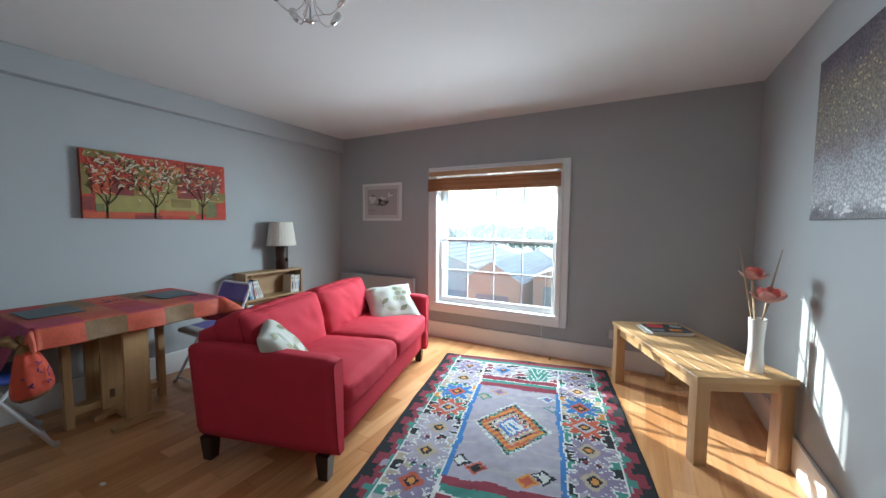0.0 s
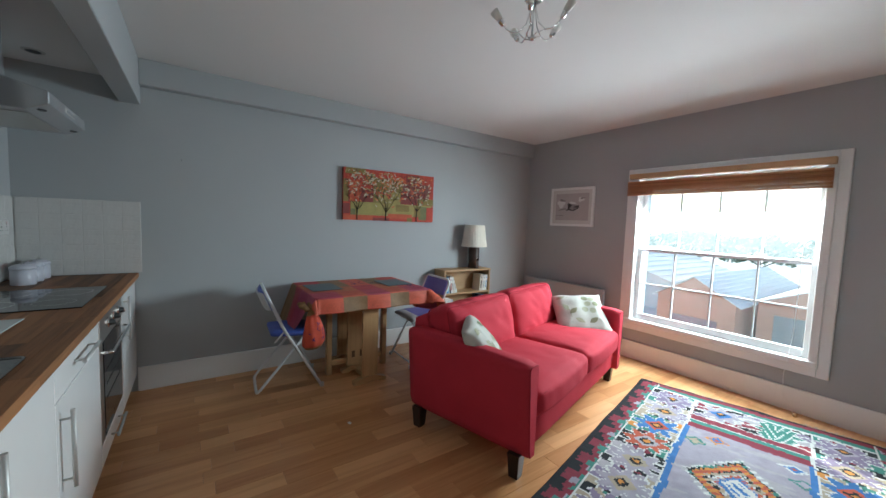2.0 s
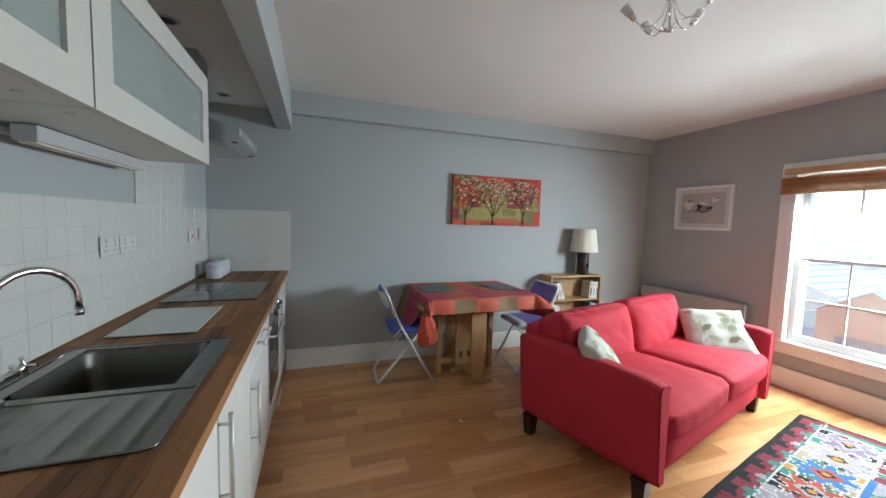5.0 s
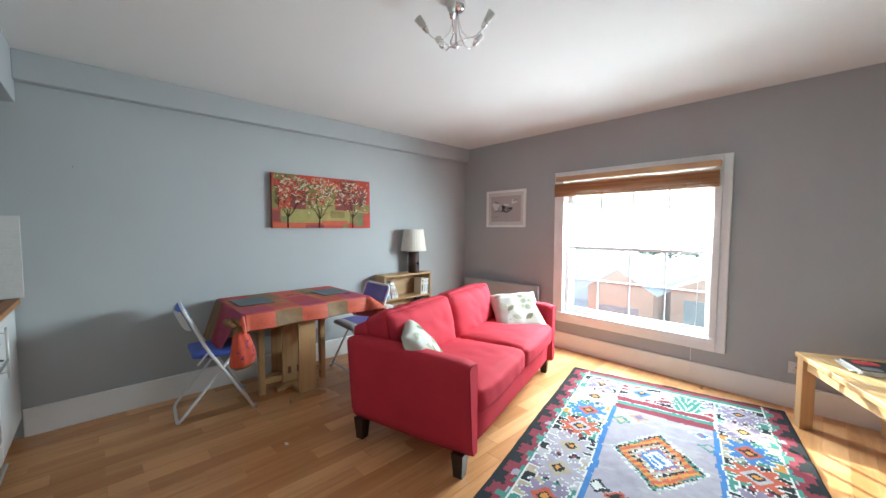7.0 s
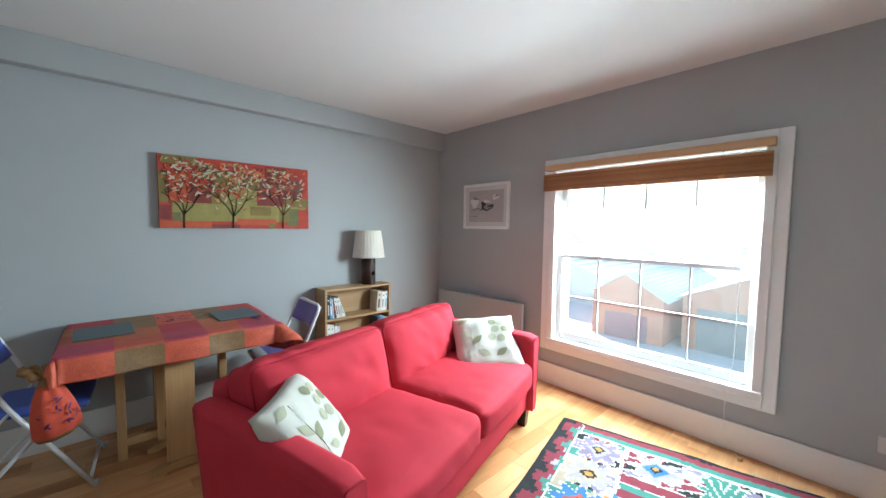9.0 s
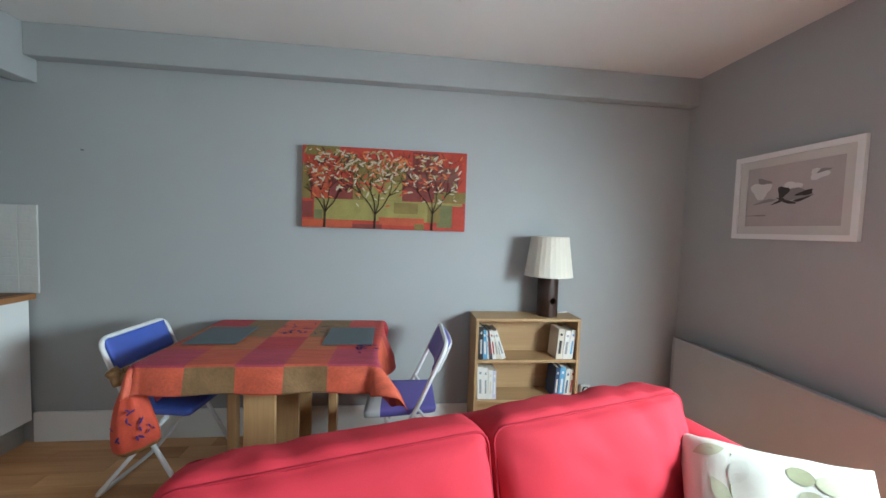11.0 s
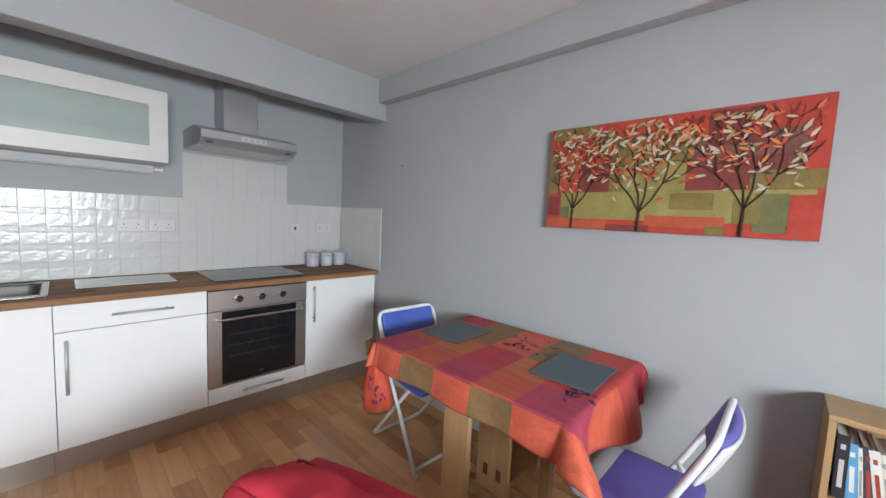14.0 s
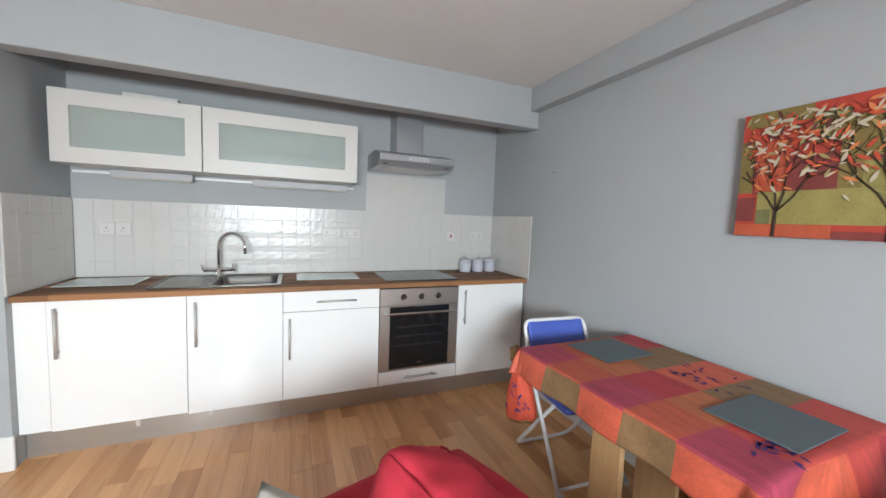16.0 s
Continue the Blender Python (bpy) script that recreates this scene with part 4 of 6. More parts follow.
    vs = [[None] * (NX + 1) for _ in range(NY + 1)]
    for j in range(NY + 1):
        for i in range(NX + 1):
            u, v = i / NX - 0.5, j / NY - 0.5
            x = W * u + 0.012 * noise.noise(Vector((v * 4, u, 1)))
            y = D * v + 0.012 * noise.noise(Vector((u * 5, v, 7)))
            ruck = max(0, noise.noise(Vector((x * 2.5 + y * 1.5, y * 9 - x * 3, 8)))) * max(0, 0.6 + noise.noise(Vector((x * 1.4, y * 1.4, 2))))
            z = 0.0075 + 0.016 * ruck + 0.005 * max(0, noise.noise(Vector((x * 2.2, y * 5, 3))) + 0.1) + 0.001 * ((i + j) % 2) + 0.004 * max(0, noise.noise(Vector((x * 7 + y * 3, y * 7, 5))))
            vs[j][i] = bm.verts.new((x, y, z))
    for j in range(NY):
        for i in range(NX):
            f = bm.faces.new((vs[j][i], vs[j][i + 1], vs[j + 1][i + 1], vs[j + 1][i]))
            wi = round(1.3 * noise.noise(Vector((i * 0.09, j * 0.09, 4))) + 0.7 * noise.noise(Vector((i * 0.4, j * 0.4, 9))))
            wj = round(1.5 * noise.noise(Vector((i * 0.08, j * 0.08, 14))) + 0.7 * noise.noise(Vector((i * 0.4, j * 0.4, 19))))
            f.material_index = keys.index(key(max(0, min(NX - 1, i + wi)), max(0, min(NY - 1, j + wj))))
            f.smooth = True
    for line in ([vs[0][i] for i in range(NX + 1)], [vs[NY][i] for i in range(NX, -1, -1)], [vs[j][0] for j in range(NY, -1, -1)], [vs[j][NX] for j in range(NY + 1)]):
        low = [bm.verts.new((v.co.x, v.co.y, 0.001)) for v in line]
        for a, b, c, d in zip(line, line[1:], low[1:], low):
            bm.faces.new((a, d, c, b)).material_index = 0
    r = thing("rug", "worn wool kilim rug with stars and a central diamond medallion", "rug", pose(2.898, 3.312, 0, 0, 0, 12.8))
    part("weave", bm, mats, r)
    bm = bmesh.new()
    for sgn in (-1, 1):
        for k in range(120):
            x = -W / 2 + W * (k + rnd.random()) / 120
            if noise.noise(Vector((x * 3, sgn, 2))) < -0.12:
                continue
            y = sgn * D / 2
            ln = rnd.uniform(0.015, 0.05)
            tube(bm, [(x, y - sgn * 0.004, 0.007), (x + rnd.uniform(-0.008, 0.008), y + sgn * ln * 0.5, 0.005), (x + rnd.uniform(-0.02, 0.02), y + sgn * ln, 0.0025)], 0.0016, 4)
    tagged(part("fringe", bm, mats[3], r, "short worn cream fringe"), kind="stuff")


rug()


# ---- coffee table by the sunny wall ----
def coffee_table():
    t = thing("coffee_table", "long low light oak coffee table beside the grey wall", "coffee table", pose(*CT))
    W, L, Z = 0.53, 1.14, 0.51
    n = 4
    bw = (W - 0.16) / n
    top = part("top", boxed(-W / 2, W / 2, -L / 2, -L / 2 + 0.09, Z - 0.032, Z, bevel=0.002), PINE, t, "oak breadboard end")
    part("top", boxed(-W / 2, W / 2, L / 2 - 0.09, L / 2, Z - 0.032, Z, bevel=0.002), PINE, t, "oak breadboard end")
    for x0, x1 in ((-W / 2, -W / 2 + 0.08), (W / 2 - 0.08, W / 2)):
        part("plank", boxed(x0, x1 - 0.0005, -L / 2 + 0.0905, L / 2 - 0.0905, Z - 0.032, Z, bevel=0.002), PINEY, t)
    for k in range(n):
        x = -W / 2 + 0.08 + bw * k
        part("plank", boxed(x + 0.0005, x + bw - 0.0005, -L / 2 + 0.0905, L / 2 - 0.0905, Z - 0.032, Z - 0.0008, bevel=0.0015), PINEY, t)
    for sx in (-1, 1):
        part("apron", boxed(sx * 0.225 - 0.011, sx * 0.225 + 0.011, -L / 2 + 0.09, L / 2 - 0.09, Z - 0.10, Z - 0.0325), PINEY, t)
        for sy in (-1, 1):
            bm = bmesh.new()
            x, y = sx * (W / 2 - 0.045), sy * (L / 2 - 0.045)
            box(bm, x - 0.036, x + 0.036, y - 0.036, y + 0.036, 0, Z - 0.0325, bevel=0.004, seg=2)
            part("leg", bm, PINEZ, t)
    for sy in (-1, 1):
        part("apron", boxed(-W / 2 + 0.085, W / 2 - 0.085, sy * (L / 2 - 0.03) - 0.011, sy * (L / 2 - 0.03) + 0.011, Z - 0.085, Z - 0.0325), PINE, t)


CT = (3.89, 4.06, 0, 0, 0, 25)
coffee_table()


# ---- gateleg table with its cloth ----
TZ = 0.765
TX0, TX1, TY0, TY1 = 0.085, 0.782, 1.72, 2.655


def trestle_table():
    t = thing("trestle_table", "light oak folding trestle table against the wall", "table")
    part("tabletop", boxed(TX0, TX1, TY0, TY1, TZ - 0.024, TZ - 0.003, bevel=0.003), PINEY, t)
    yc = 2.165
    # a wide front board, a mortised middle board and a back board on sledge feet
    for x, w in ((0.72, 0.068), (0.43, 0.09), (0.14, 0.085)):
        part("upright", boxed(x - 0.012, x + 0.012, yc - w, yc + w, 0.055, TZ - 0.025, bevel=0.002), PINEZ, t)
    for y in (yc - 0.038, yc + 0.038):
        part("tenon", boxed(0.4421, 0.4432, y - 0.014, y + 0.014, 0.125, 0.185, bevel=0.0004), DARKTENON, t, "dark end of a through tenon")
    for x in (0.72, 0.43, 0.14):
        bm = bmesh.new()
        sec = [(-0.14, 0), (-0.08, 0), (-0.07, 0.012), (0.07, 0.012), (0.08, 0), (0.14, 0), (0.14, 0.028), (0.05, 0.055), (-0.05, 0.055), (-0.14, 0.028)]
        a = [bm.verts.new((x - 0.028, yc + y, z)) for y, z in sec]
        b = [bm.verts.new((x + 0.028, yc + y, z)) for y, z in sec]
        for k in range(len(sec)):
            bm.faces.new((a[k], a[(k + 1) % len(sec)], b[(k + 1) % len(sec)], b[k]))
        bm.faces.new(a[::-1])
        bm.faces.new(b)
        part("foot", bm, PINEY, t)
    for x0, x1 in ((0.169, 0.401), (0.459, 0.691)):
        part("stretcher", boxed(x0, x1, yc - 0.03, yc + 0.03, 0.008, 0.045, bevel=0.002), PINE, t)
        part("top_rail", boxed(x0 - 0.016, x1 + 0.016, yc - 0.011, yc + 0.011, TZ - 0.085, TZ - 0.026, bevel=0.002), PINE, t)
    # gates swung out on both sides of the middle board
    for sg, ye in ((-1, 1.915), (1, 2.43)):
        part("gate_leg", boxed(0.385, 0.437, ye - 0.022, ye + 0.022, 0, TZ - 0.025, bevel=0.003), PINEZ, t)
        ya, yb = sorted((yc + sg * 0.09, ye - sg * 0.022))
        for z in (0.075, 0.645):
            part("gate_rail", boxed(0.40, 0.424, ya + 0.0005, yb - 0.0005, z, z + 0.045, bevel=0.002), PINEY, t)


trestle_table()


def tablecloth():
    cols = ((0.38, 0.030, 0.042), (0.42, 0.080, 0.042), (0.22, 0.125, 0.055), (0.55, 0.100, 0.052), (0.35, 0.042, 0.078), (0.42, 0.125, 0.048), (0.46, 0.055, 0.045))
    mats = [paint("cloth_" + n, c, 0.62, vary=0.42, scale=7, fine=70, stretch=(8, 1.2, 1), bump=0.5, spec=0.5) for n, c in zip(("crimson", "rust", "olive", "orange", "wine", "ochre", "scarlet"), cols)]
    hang = 0.135
    n = 96
    x0, x1, y0, y1 = TX0 - 0.012, TX1 + 0.012, TY0 - 0.012, TY1 + 0.012
    ax, bx, ay, by = x0 - 0.06, x1 + hang, y0 - 0.40, y1 + 0.22
    bm = bmesh.new()
    rows = []
    for i in range(n + 1):
        row = []
        for j in range(n + 1):
            u, v = ax + (bx - ax) * i / n, ay + (by - ay) * j / n
            ox = max(0, u - x1) - max(0, x0 - u)
            oy = max(0, v - y1) - max(0, y0 - v)
            if oy < 0:
                oy *= 1 - 0.8 * min(1, max(0, (u - 0.45) / 0.28))
            d = math.hypot(ox, oy)
            cx, cy = min(max(u, x0), x1), min(max(v, y0), y1)
            z = TZ
            x, y = cx, cy
            if d > 0:
                drop = d
                corner = min(abs(ox), abs(oy)) / (d + 1e-6)
                along = v if abs(ox) > abs(oy) else u
                fold = (0.010 + 0.05 * corner) * math.sin(along * 17 + 1.3) * min(1, d / 0.08)
                out = 0.012 + (0.30 if oy < 0 else 0.16) * d + fold + corner * 0.1 * d
                ux, uy = ox / d, oy / d
                flare = 0.02 + d * (0.2 + (0.55 * corner if oy > 0 else 0.12 if oy < 0 else 0.0))
                out = flare if oy > 0 and ox > 0 else min(out, flare)
                if oy > 0:
                    out += 0.042 * math.sin((u - 0.16) * 11) * min(1, d / 0.15)
                x, y = cx + ux * out, cy + uy * out
                if u < x0:
                    x = max(x, 0.012)
                z = TZ - max(0.0, drop - 0.012) * (0.97 - (0.5 if oy > 0 else 0.12) * corner)
            else:
                z = TZ + 0.0012 * noise.noise(Vector((u * 9, v * 9, 1)))
            row.append(bm.verts.new((x, y, z)))
        rows.append(row)
    rnd = random.Random(5)
    table = [[2, 0, 2, 3, 2, 6, 0], [0, 5, 2, 3, 2, 6, 6], [4, 1, 5, 0, 5, 6, 3], [4, 4, 1, 4, 1, 4, 4], [3, 3, 2, 3, 2, 3, 3], [3, 3, 2, 3, 2, 3, 3]]
    for i in range(n):
        for j in range(n):
            f = bm.faces.new((rows[i][j], rows[i + 1][j], rows[i + 1][j + 1], rows[i][j + 1]))
            f.smooth = True
            u, v = ax + (bx - ax) * i / n, ay + (by - ay) * j / n
            iu = int((u - 0.01) / 0.2)
            iv = int((v - 1.507) / 0.193 + 1) - 1
            f.material_index = table[max(0, min(5, iu))][max(0, min(6, iv))]
    c = thing("tablecloth", "patchwork tablecloth in crimson, orange and olive squares draped over the table", "tablecloth")
    ob = part("cloth", bm, mats, c)
    so = ob.modifiers.new("thickness", "SOLIDIFY")
    so.thickness, so.offset = 0.002, 1
    INK = paint("purple_ink", (0.05, 0.02, 0.13), 0.8)

    def sprig(x, y, turn, size):
        bm = bmesh.new()
        for k in range(9):
            a = radians(turn + rnd.uniform(-60, 60))
            d = rnd.uniform(0.2, 1.0) * size
            px, py = x + d * math.cos(a), y + d * math.sin(a)
            w, ln = 0.006, 0.022
            b = a + rnd.uniform(-0.7, 0.7)
            q = [bm.verts.new((px + ln * math.cos(b) * s + w * math.sin(b) * r, py + ln * math.sin(b) * s - w * math.cos(b) * r, TZ + 0.0045)) for s, r in ((-0.7, 0), (-0.2, 1), (0.3, 0.8), (0.8, 0), (0.3, -0.8), (-0.2, -1))]
            bm.faces.new(q)
        tagged(part("printed_sprig", bm, INK, c, "printed purple sprig"), kind="stuff")

    for x, y, turn, size in ((0.27, 2.20, 95, 0.17), (0.26, 2.21, -85, 0.12), (0.29, 2.19, 10, 0.08), (0.58, 2.56, 75, 0.10), (0.64, 2.60, 160, 0.08)):
        sprig(x, y, turn, size)


tablecloth()
for y, x in ((1.86, 0.40), (2.515, 0.41)):
    tagged(part("placemat", place(boxed(-0.155, 0.155, -0.125, 0.125, 0, 0.004, bevel=0.002), pose(x, y, TZ + 0.006, 0, 0, 2)), SLATE), "grey slate-coloured rectangular placemat on the tablecloth", "placemat", "placemats")


# ---- bookcase ----
BX, BY0, BY1, BZ = 0.225, 3.245, 3.92, 0.825


def bookcase():
    b = thing("bookcase", "low oak-effect bookcase with half-empty shelves", "bookcase")
    for y in (BY0, BY1 - 0.018):
        part("side_panel", boxed(0.022, BX, y, y + 0.018, 0, BZ - 0.0185, bevel=0.001), SHELFZ, b)
    part("top", boxed(0.022, BX + 0.004, BY0 - 0.002, BY1 + 0.002, BZ - 0.018, BZ, bevel=0.0015), SHELFWOOD, b)
    for z in (0.06, 0.295, 0.55):
        part("shelf", boxed(0.03, BX - 0.005, BY0 + 0.0182, BY1 - 0.0182, z - 0.009, z + 0.009, bevel=0.001), SHELFWOOD, b)
    part("back_panel", boxed(0.023, 0.0295, BY0 + 0.0182, BY1 - 0.0182, 0.005, BZ - 0.0185), SHELFWOOD, b)
    part("kick_rail", boxed(BX - 0.03, BX - 0.015, BY0 + 0.0182, BY1 - 0.0182, 0, 0.0505), SHELFWOOD, b)


bookcase()


# ---- folding chairs ----
def folding_chair(m, label, seatmats):
    c = thing("folding_chair", label, "chair", m, "folding chairs at the table")
    w = 0.21
    # local: the sitter looks along +y
    bm = bmesh.new()
    tube(bm, rounded_path([(-w, 0.25, 0.012), (-w, -0.03, 0.50), (-w, -0.16, 0.80), (w, -0.16, 0.80), (w, -0.03, 0.50), (w, 0.25, 0.012)], 0.06, 6), 0.011, 10)
    part("back_frame", bm, TUBE, c, "white bent tube frame")
    bm = bmesh.new()
    q = w - 0.028
    tube(bm, rounded_path([(-q, 0.13, 0.425), (-q, -0.215, 0.012), (q, -0.215, 0.012), (q, 0.13, 0.425)], 0.05, 6), 0.0105, 10)
    part("rear_leg_frame", bm, TUBE, c)
    bm = bmesh.new()
    tube(bm, [(-w, 0.235, 0.038), (w, 0.235, 0.038)], 0.008, 8)
    part("front_stretcher", bm, TUBE, c)
    for s in (-1, 1):
        bm = bmesh.new()
        tube(bm, [(s * (w - 0.012), -0.02, 0.485), (s * (w - 0.018), -0.09, 0.40)], 0.007, 8)
        part("link", bm, TUBE, c)
        part("foot_cap", lathe(bmesh.new(), [(0.014, 0), (0.014, 0.03)], (s * w, 0.258, 0.0), 12), SOCKET, c)
    bm = soft_box(0.375, 0.36, 0.04, 0.018, (0, 0, 0.008), 12)
    for v in bm.verts:
        if abs(v.co.x) > 0.12 and v.co.y < 0:
            v.co.x *= 1 - 0.10 * min(1, -v.co.y / 0.18)
    if len(seatmats) > 1:
        for f in bm.faces:
            f.material_index = 1 if f.calc_center_median().y > 0.10 else 0
    part("seat", place(bm, pose(0, 0.06, 0.448, -3, 0, 0)), list(seatmats), c, "padded vinyl seat")
    bm = soft_box(0.385, 0.03, 0.165, 0.014, (0, 0.004, 0), 12)
    for v in bm.verts:
        v.co.y -= 0.03 * (1 - (v.co.x / 0.19) ** 2)
    part("backrest", place(bm, pose(0, -0.128, 0.725, 23, 0, 0)), seatmats[0], c, "padded vinyl backrest")
    bm = soft_box(0.372, 0.012, 0.152, 0.005, (0, 0.002, 0), 10)
    for v in bm.verts:
        v.co.y -= 0.03 * (1 - (v.co.x / 0.19) ** 2)
    part("back_panel", place(bm, pose(0, -0.128, 0.725, 23, 0, 0) @ pose(0, -0.019, 0)), PALEVINYL, c, "pale rear panel of the backrest")


folding_chair(pose(0.375, 1.565, 0, 0, 0, -4), "white tubular folding chair with blue vinyl pads tucked at the table", [BLUE])
folding_chair(pose(0.45, 2.855, 0, 0, 0, 179), "white tubular folding chair with violet and pale vinyl seat", [VIOLET, PALEVINYL])


# ---- pictures ----
def tree_canvas():
    c = thing("canvas_painting", "wide canvas painting of three autumn trees in red and olive", "painting", pose(0, 2.152, 1.353))
    W, HH, T = 1.03, 0.507, 0.04
    part("canvas", boxed(0.003, T, 0, W, 0, HH, bevel=0.002), paint("canvas_red_edge", (0.30, 0.05, 0.03), 0.8, vary=0.25, scale=9), c)
    pal = {"a": (0.42, 0.05, 0.03), "b": (0.21, 0.155, 0.045), "c": (0.20, 0.04, 0.035), "d": (0.46, 0.09, 0.04), "e": (0.29, 0.245, 0.075), "f": (0.15, 0.15, 0.06), "g": (0.20, 0.075, 0.06)}
    pm = {k: paint("canvas_patch_" + n, v, 0.75, vary=0.3, scale=16, fine=120, bump=0.3) for (k, v), n in zip(pal.items(), ("red", "olive", "maroon", "orange", "lime", "moss", "plum"))}
    patches = [(0, 1, 0, 1, "a"), (0, 0.05, 0.35, 0.78, "b"), (0.05, 0.35, 0.34, 0.62, "c"), (0.06, 0.16, 0.36, 0.75, "d"), (0.02, 0.22, 0.88, 1.0, "b"), (0.22, 0.32, 0.7, 0.92, "f"), (0.30, 0.62, 0.34, 0.86, "b"), (0.36, 0.6, 0.36, 0.6, "e"), (0.25, 0.45, 0.75, 0.86, "b"), (0.62, 0.95, 0.36, 0.8, "g"), (0.66, 0.85, 0.7, 0.98, "c"), (0.60, 0.9, 0.36, 0.62, "c"), (0.07, 0.98, 0.1, 0.36, "e"), (0.07, 0.12, 0.1, 0.22, "f"), (0.82, 0.915, 0.04, 0.33, "f"), (0.0, 0.065, 0.12, 0.32, "c"), (0.0, 0.3, 0.0, 0.1, "d"), (0.46, 0.74, 0.05, 0.15, "d"), (0.3, 0.48, 0.0, 0.06, "c"), (0.68, 0.74, 0.0, 0.08, "b"), (0.915, 1.0, 0.03, 0.32, "a"), (0.80, 1.0, 0.36, 0.5, "b"), (0.76, 0.84, 0.1, 0.3, "b"), (0.55, 0.7, 0.2, 0.34, "b")]
    for k, (a, b, d, e, m) in enumerate(patches):
        x = T + 0.0006 + 0.0002 * k
        part("painted_patch", boxed(T, x, a * W + 0.001, b * W - 0.001, d * HH + 0.001, e * HH - 0.001), pm[m], c)
    rnd = random.Random(9)
    xs = T + 0.0062
    bark = paint("painted_bark", (0.035, 0.02, 0.012), 0.7)
    bm, tips = bmesh.new(), []

    def limb(p, a, ln, r, depth):
        e = (p[0] + ln * math.sin(a), p[1] + ln * math.cos(a))
        m = ((p[0] + e[0]) / 2 + 0.06 * ln * math.cos(a), (p[1] + e[1]) / 2 - 0.06 * ln * math.sin(a))
        inside = [q for q in (p, m, e) if 0.01 < q[0] < W - 0.01 and 0.0 <= q[1] < HH - 0.006]
        if len(inside) < 3:
            if len(inside) == 2:
                tube(bm, [(xs, *q) for q in inside], [r, r * 0.8], 5)
            return
        tube(bm, [(xs, *p), (xs, *m), (xs, *e)], [r, r * 0.85, r * 0.65], 5)
        tips.extend([m, e])
        if depth:
            for da in (-0.42, 0.38, 0.02)[: 3 if depth > 2 else 2]:
                limb(e, a + da + rnd.uniform(-0.12, 0.12), ln * rnd.uniform(0.66, 0.85), r * 0.62, depth - 1)

    for cx, h in ((0.135, 0.10), (0.435, 0.09), (0.79, 0.11)):
        tube(bm, [(xs, cx * W, 0.002), (xs, cx * W + 0.002, h)], [0.006, 0.005], 6)
        for a in (-0.62, -0.2, 0.16, 0.6):
            limb((cx * W + 0.002, h), a, rnd.uniform(0.13, 0.165), 0.0034, 3)
    part("painted_branchwork", bm, bark, c, "thin dark painted trunks and branches")
    leafm = [paint("painted_leaf_" + n, q, 0.7, vary=0.15) for n, q in (("cream", (0.52, 0.45, 0.33)), ("red", (0.50, 0.07, 0.03)), ("olive", (0.33, 0.27, 0.10)), ("orange", (0.62, 0.19, 0.06)), ("dark", (0.13, 0.035, 0.03)))]
    groups = {k: bmesh.new() for k in range(5)}
    for k in range(560):
        p = rnd.choice(tips) if k % 3 else (rnd.uniform(0, W), rnd.uniform(0.2, HH))
        y, z = p[0] + rnd.gauss(0, 0.022), p[1] + rnd.gauss(0, 0.022)
        ln = rnd.uniform(0.011, 0.026)
        if not (0.02 < y < W - 0.02 and 0.14 < z < HH - 0.02):
            continue
        g = rnd.choice((0, 0, 0, 1, 1, 2, 3, 3, 4))
        b = groups[g]
        a = rnd.uniform(-1.3, 1.3)
        x = T + 0.0075 + 0.00005 * (k % 40)
        pts = [(s * ln, r * ln * 0.26) for s, r in ((-1, 0), (-0.4, 1), (0.3, 0.9), (1, 0), (0.3, -0.9), (-0.4, -1))]
        b.faces.new([b.verts.new((x, y + u * math.cos(a) - v * math.sin(a), z + u * math.sin(a) + v * math.cos(a))) for u, v in pts])
    for g, b in groups.items():
        part("painted_leaves", b, leafm[g], c)


tree_canvas()

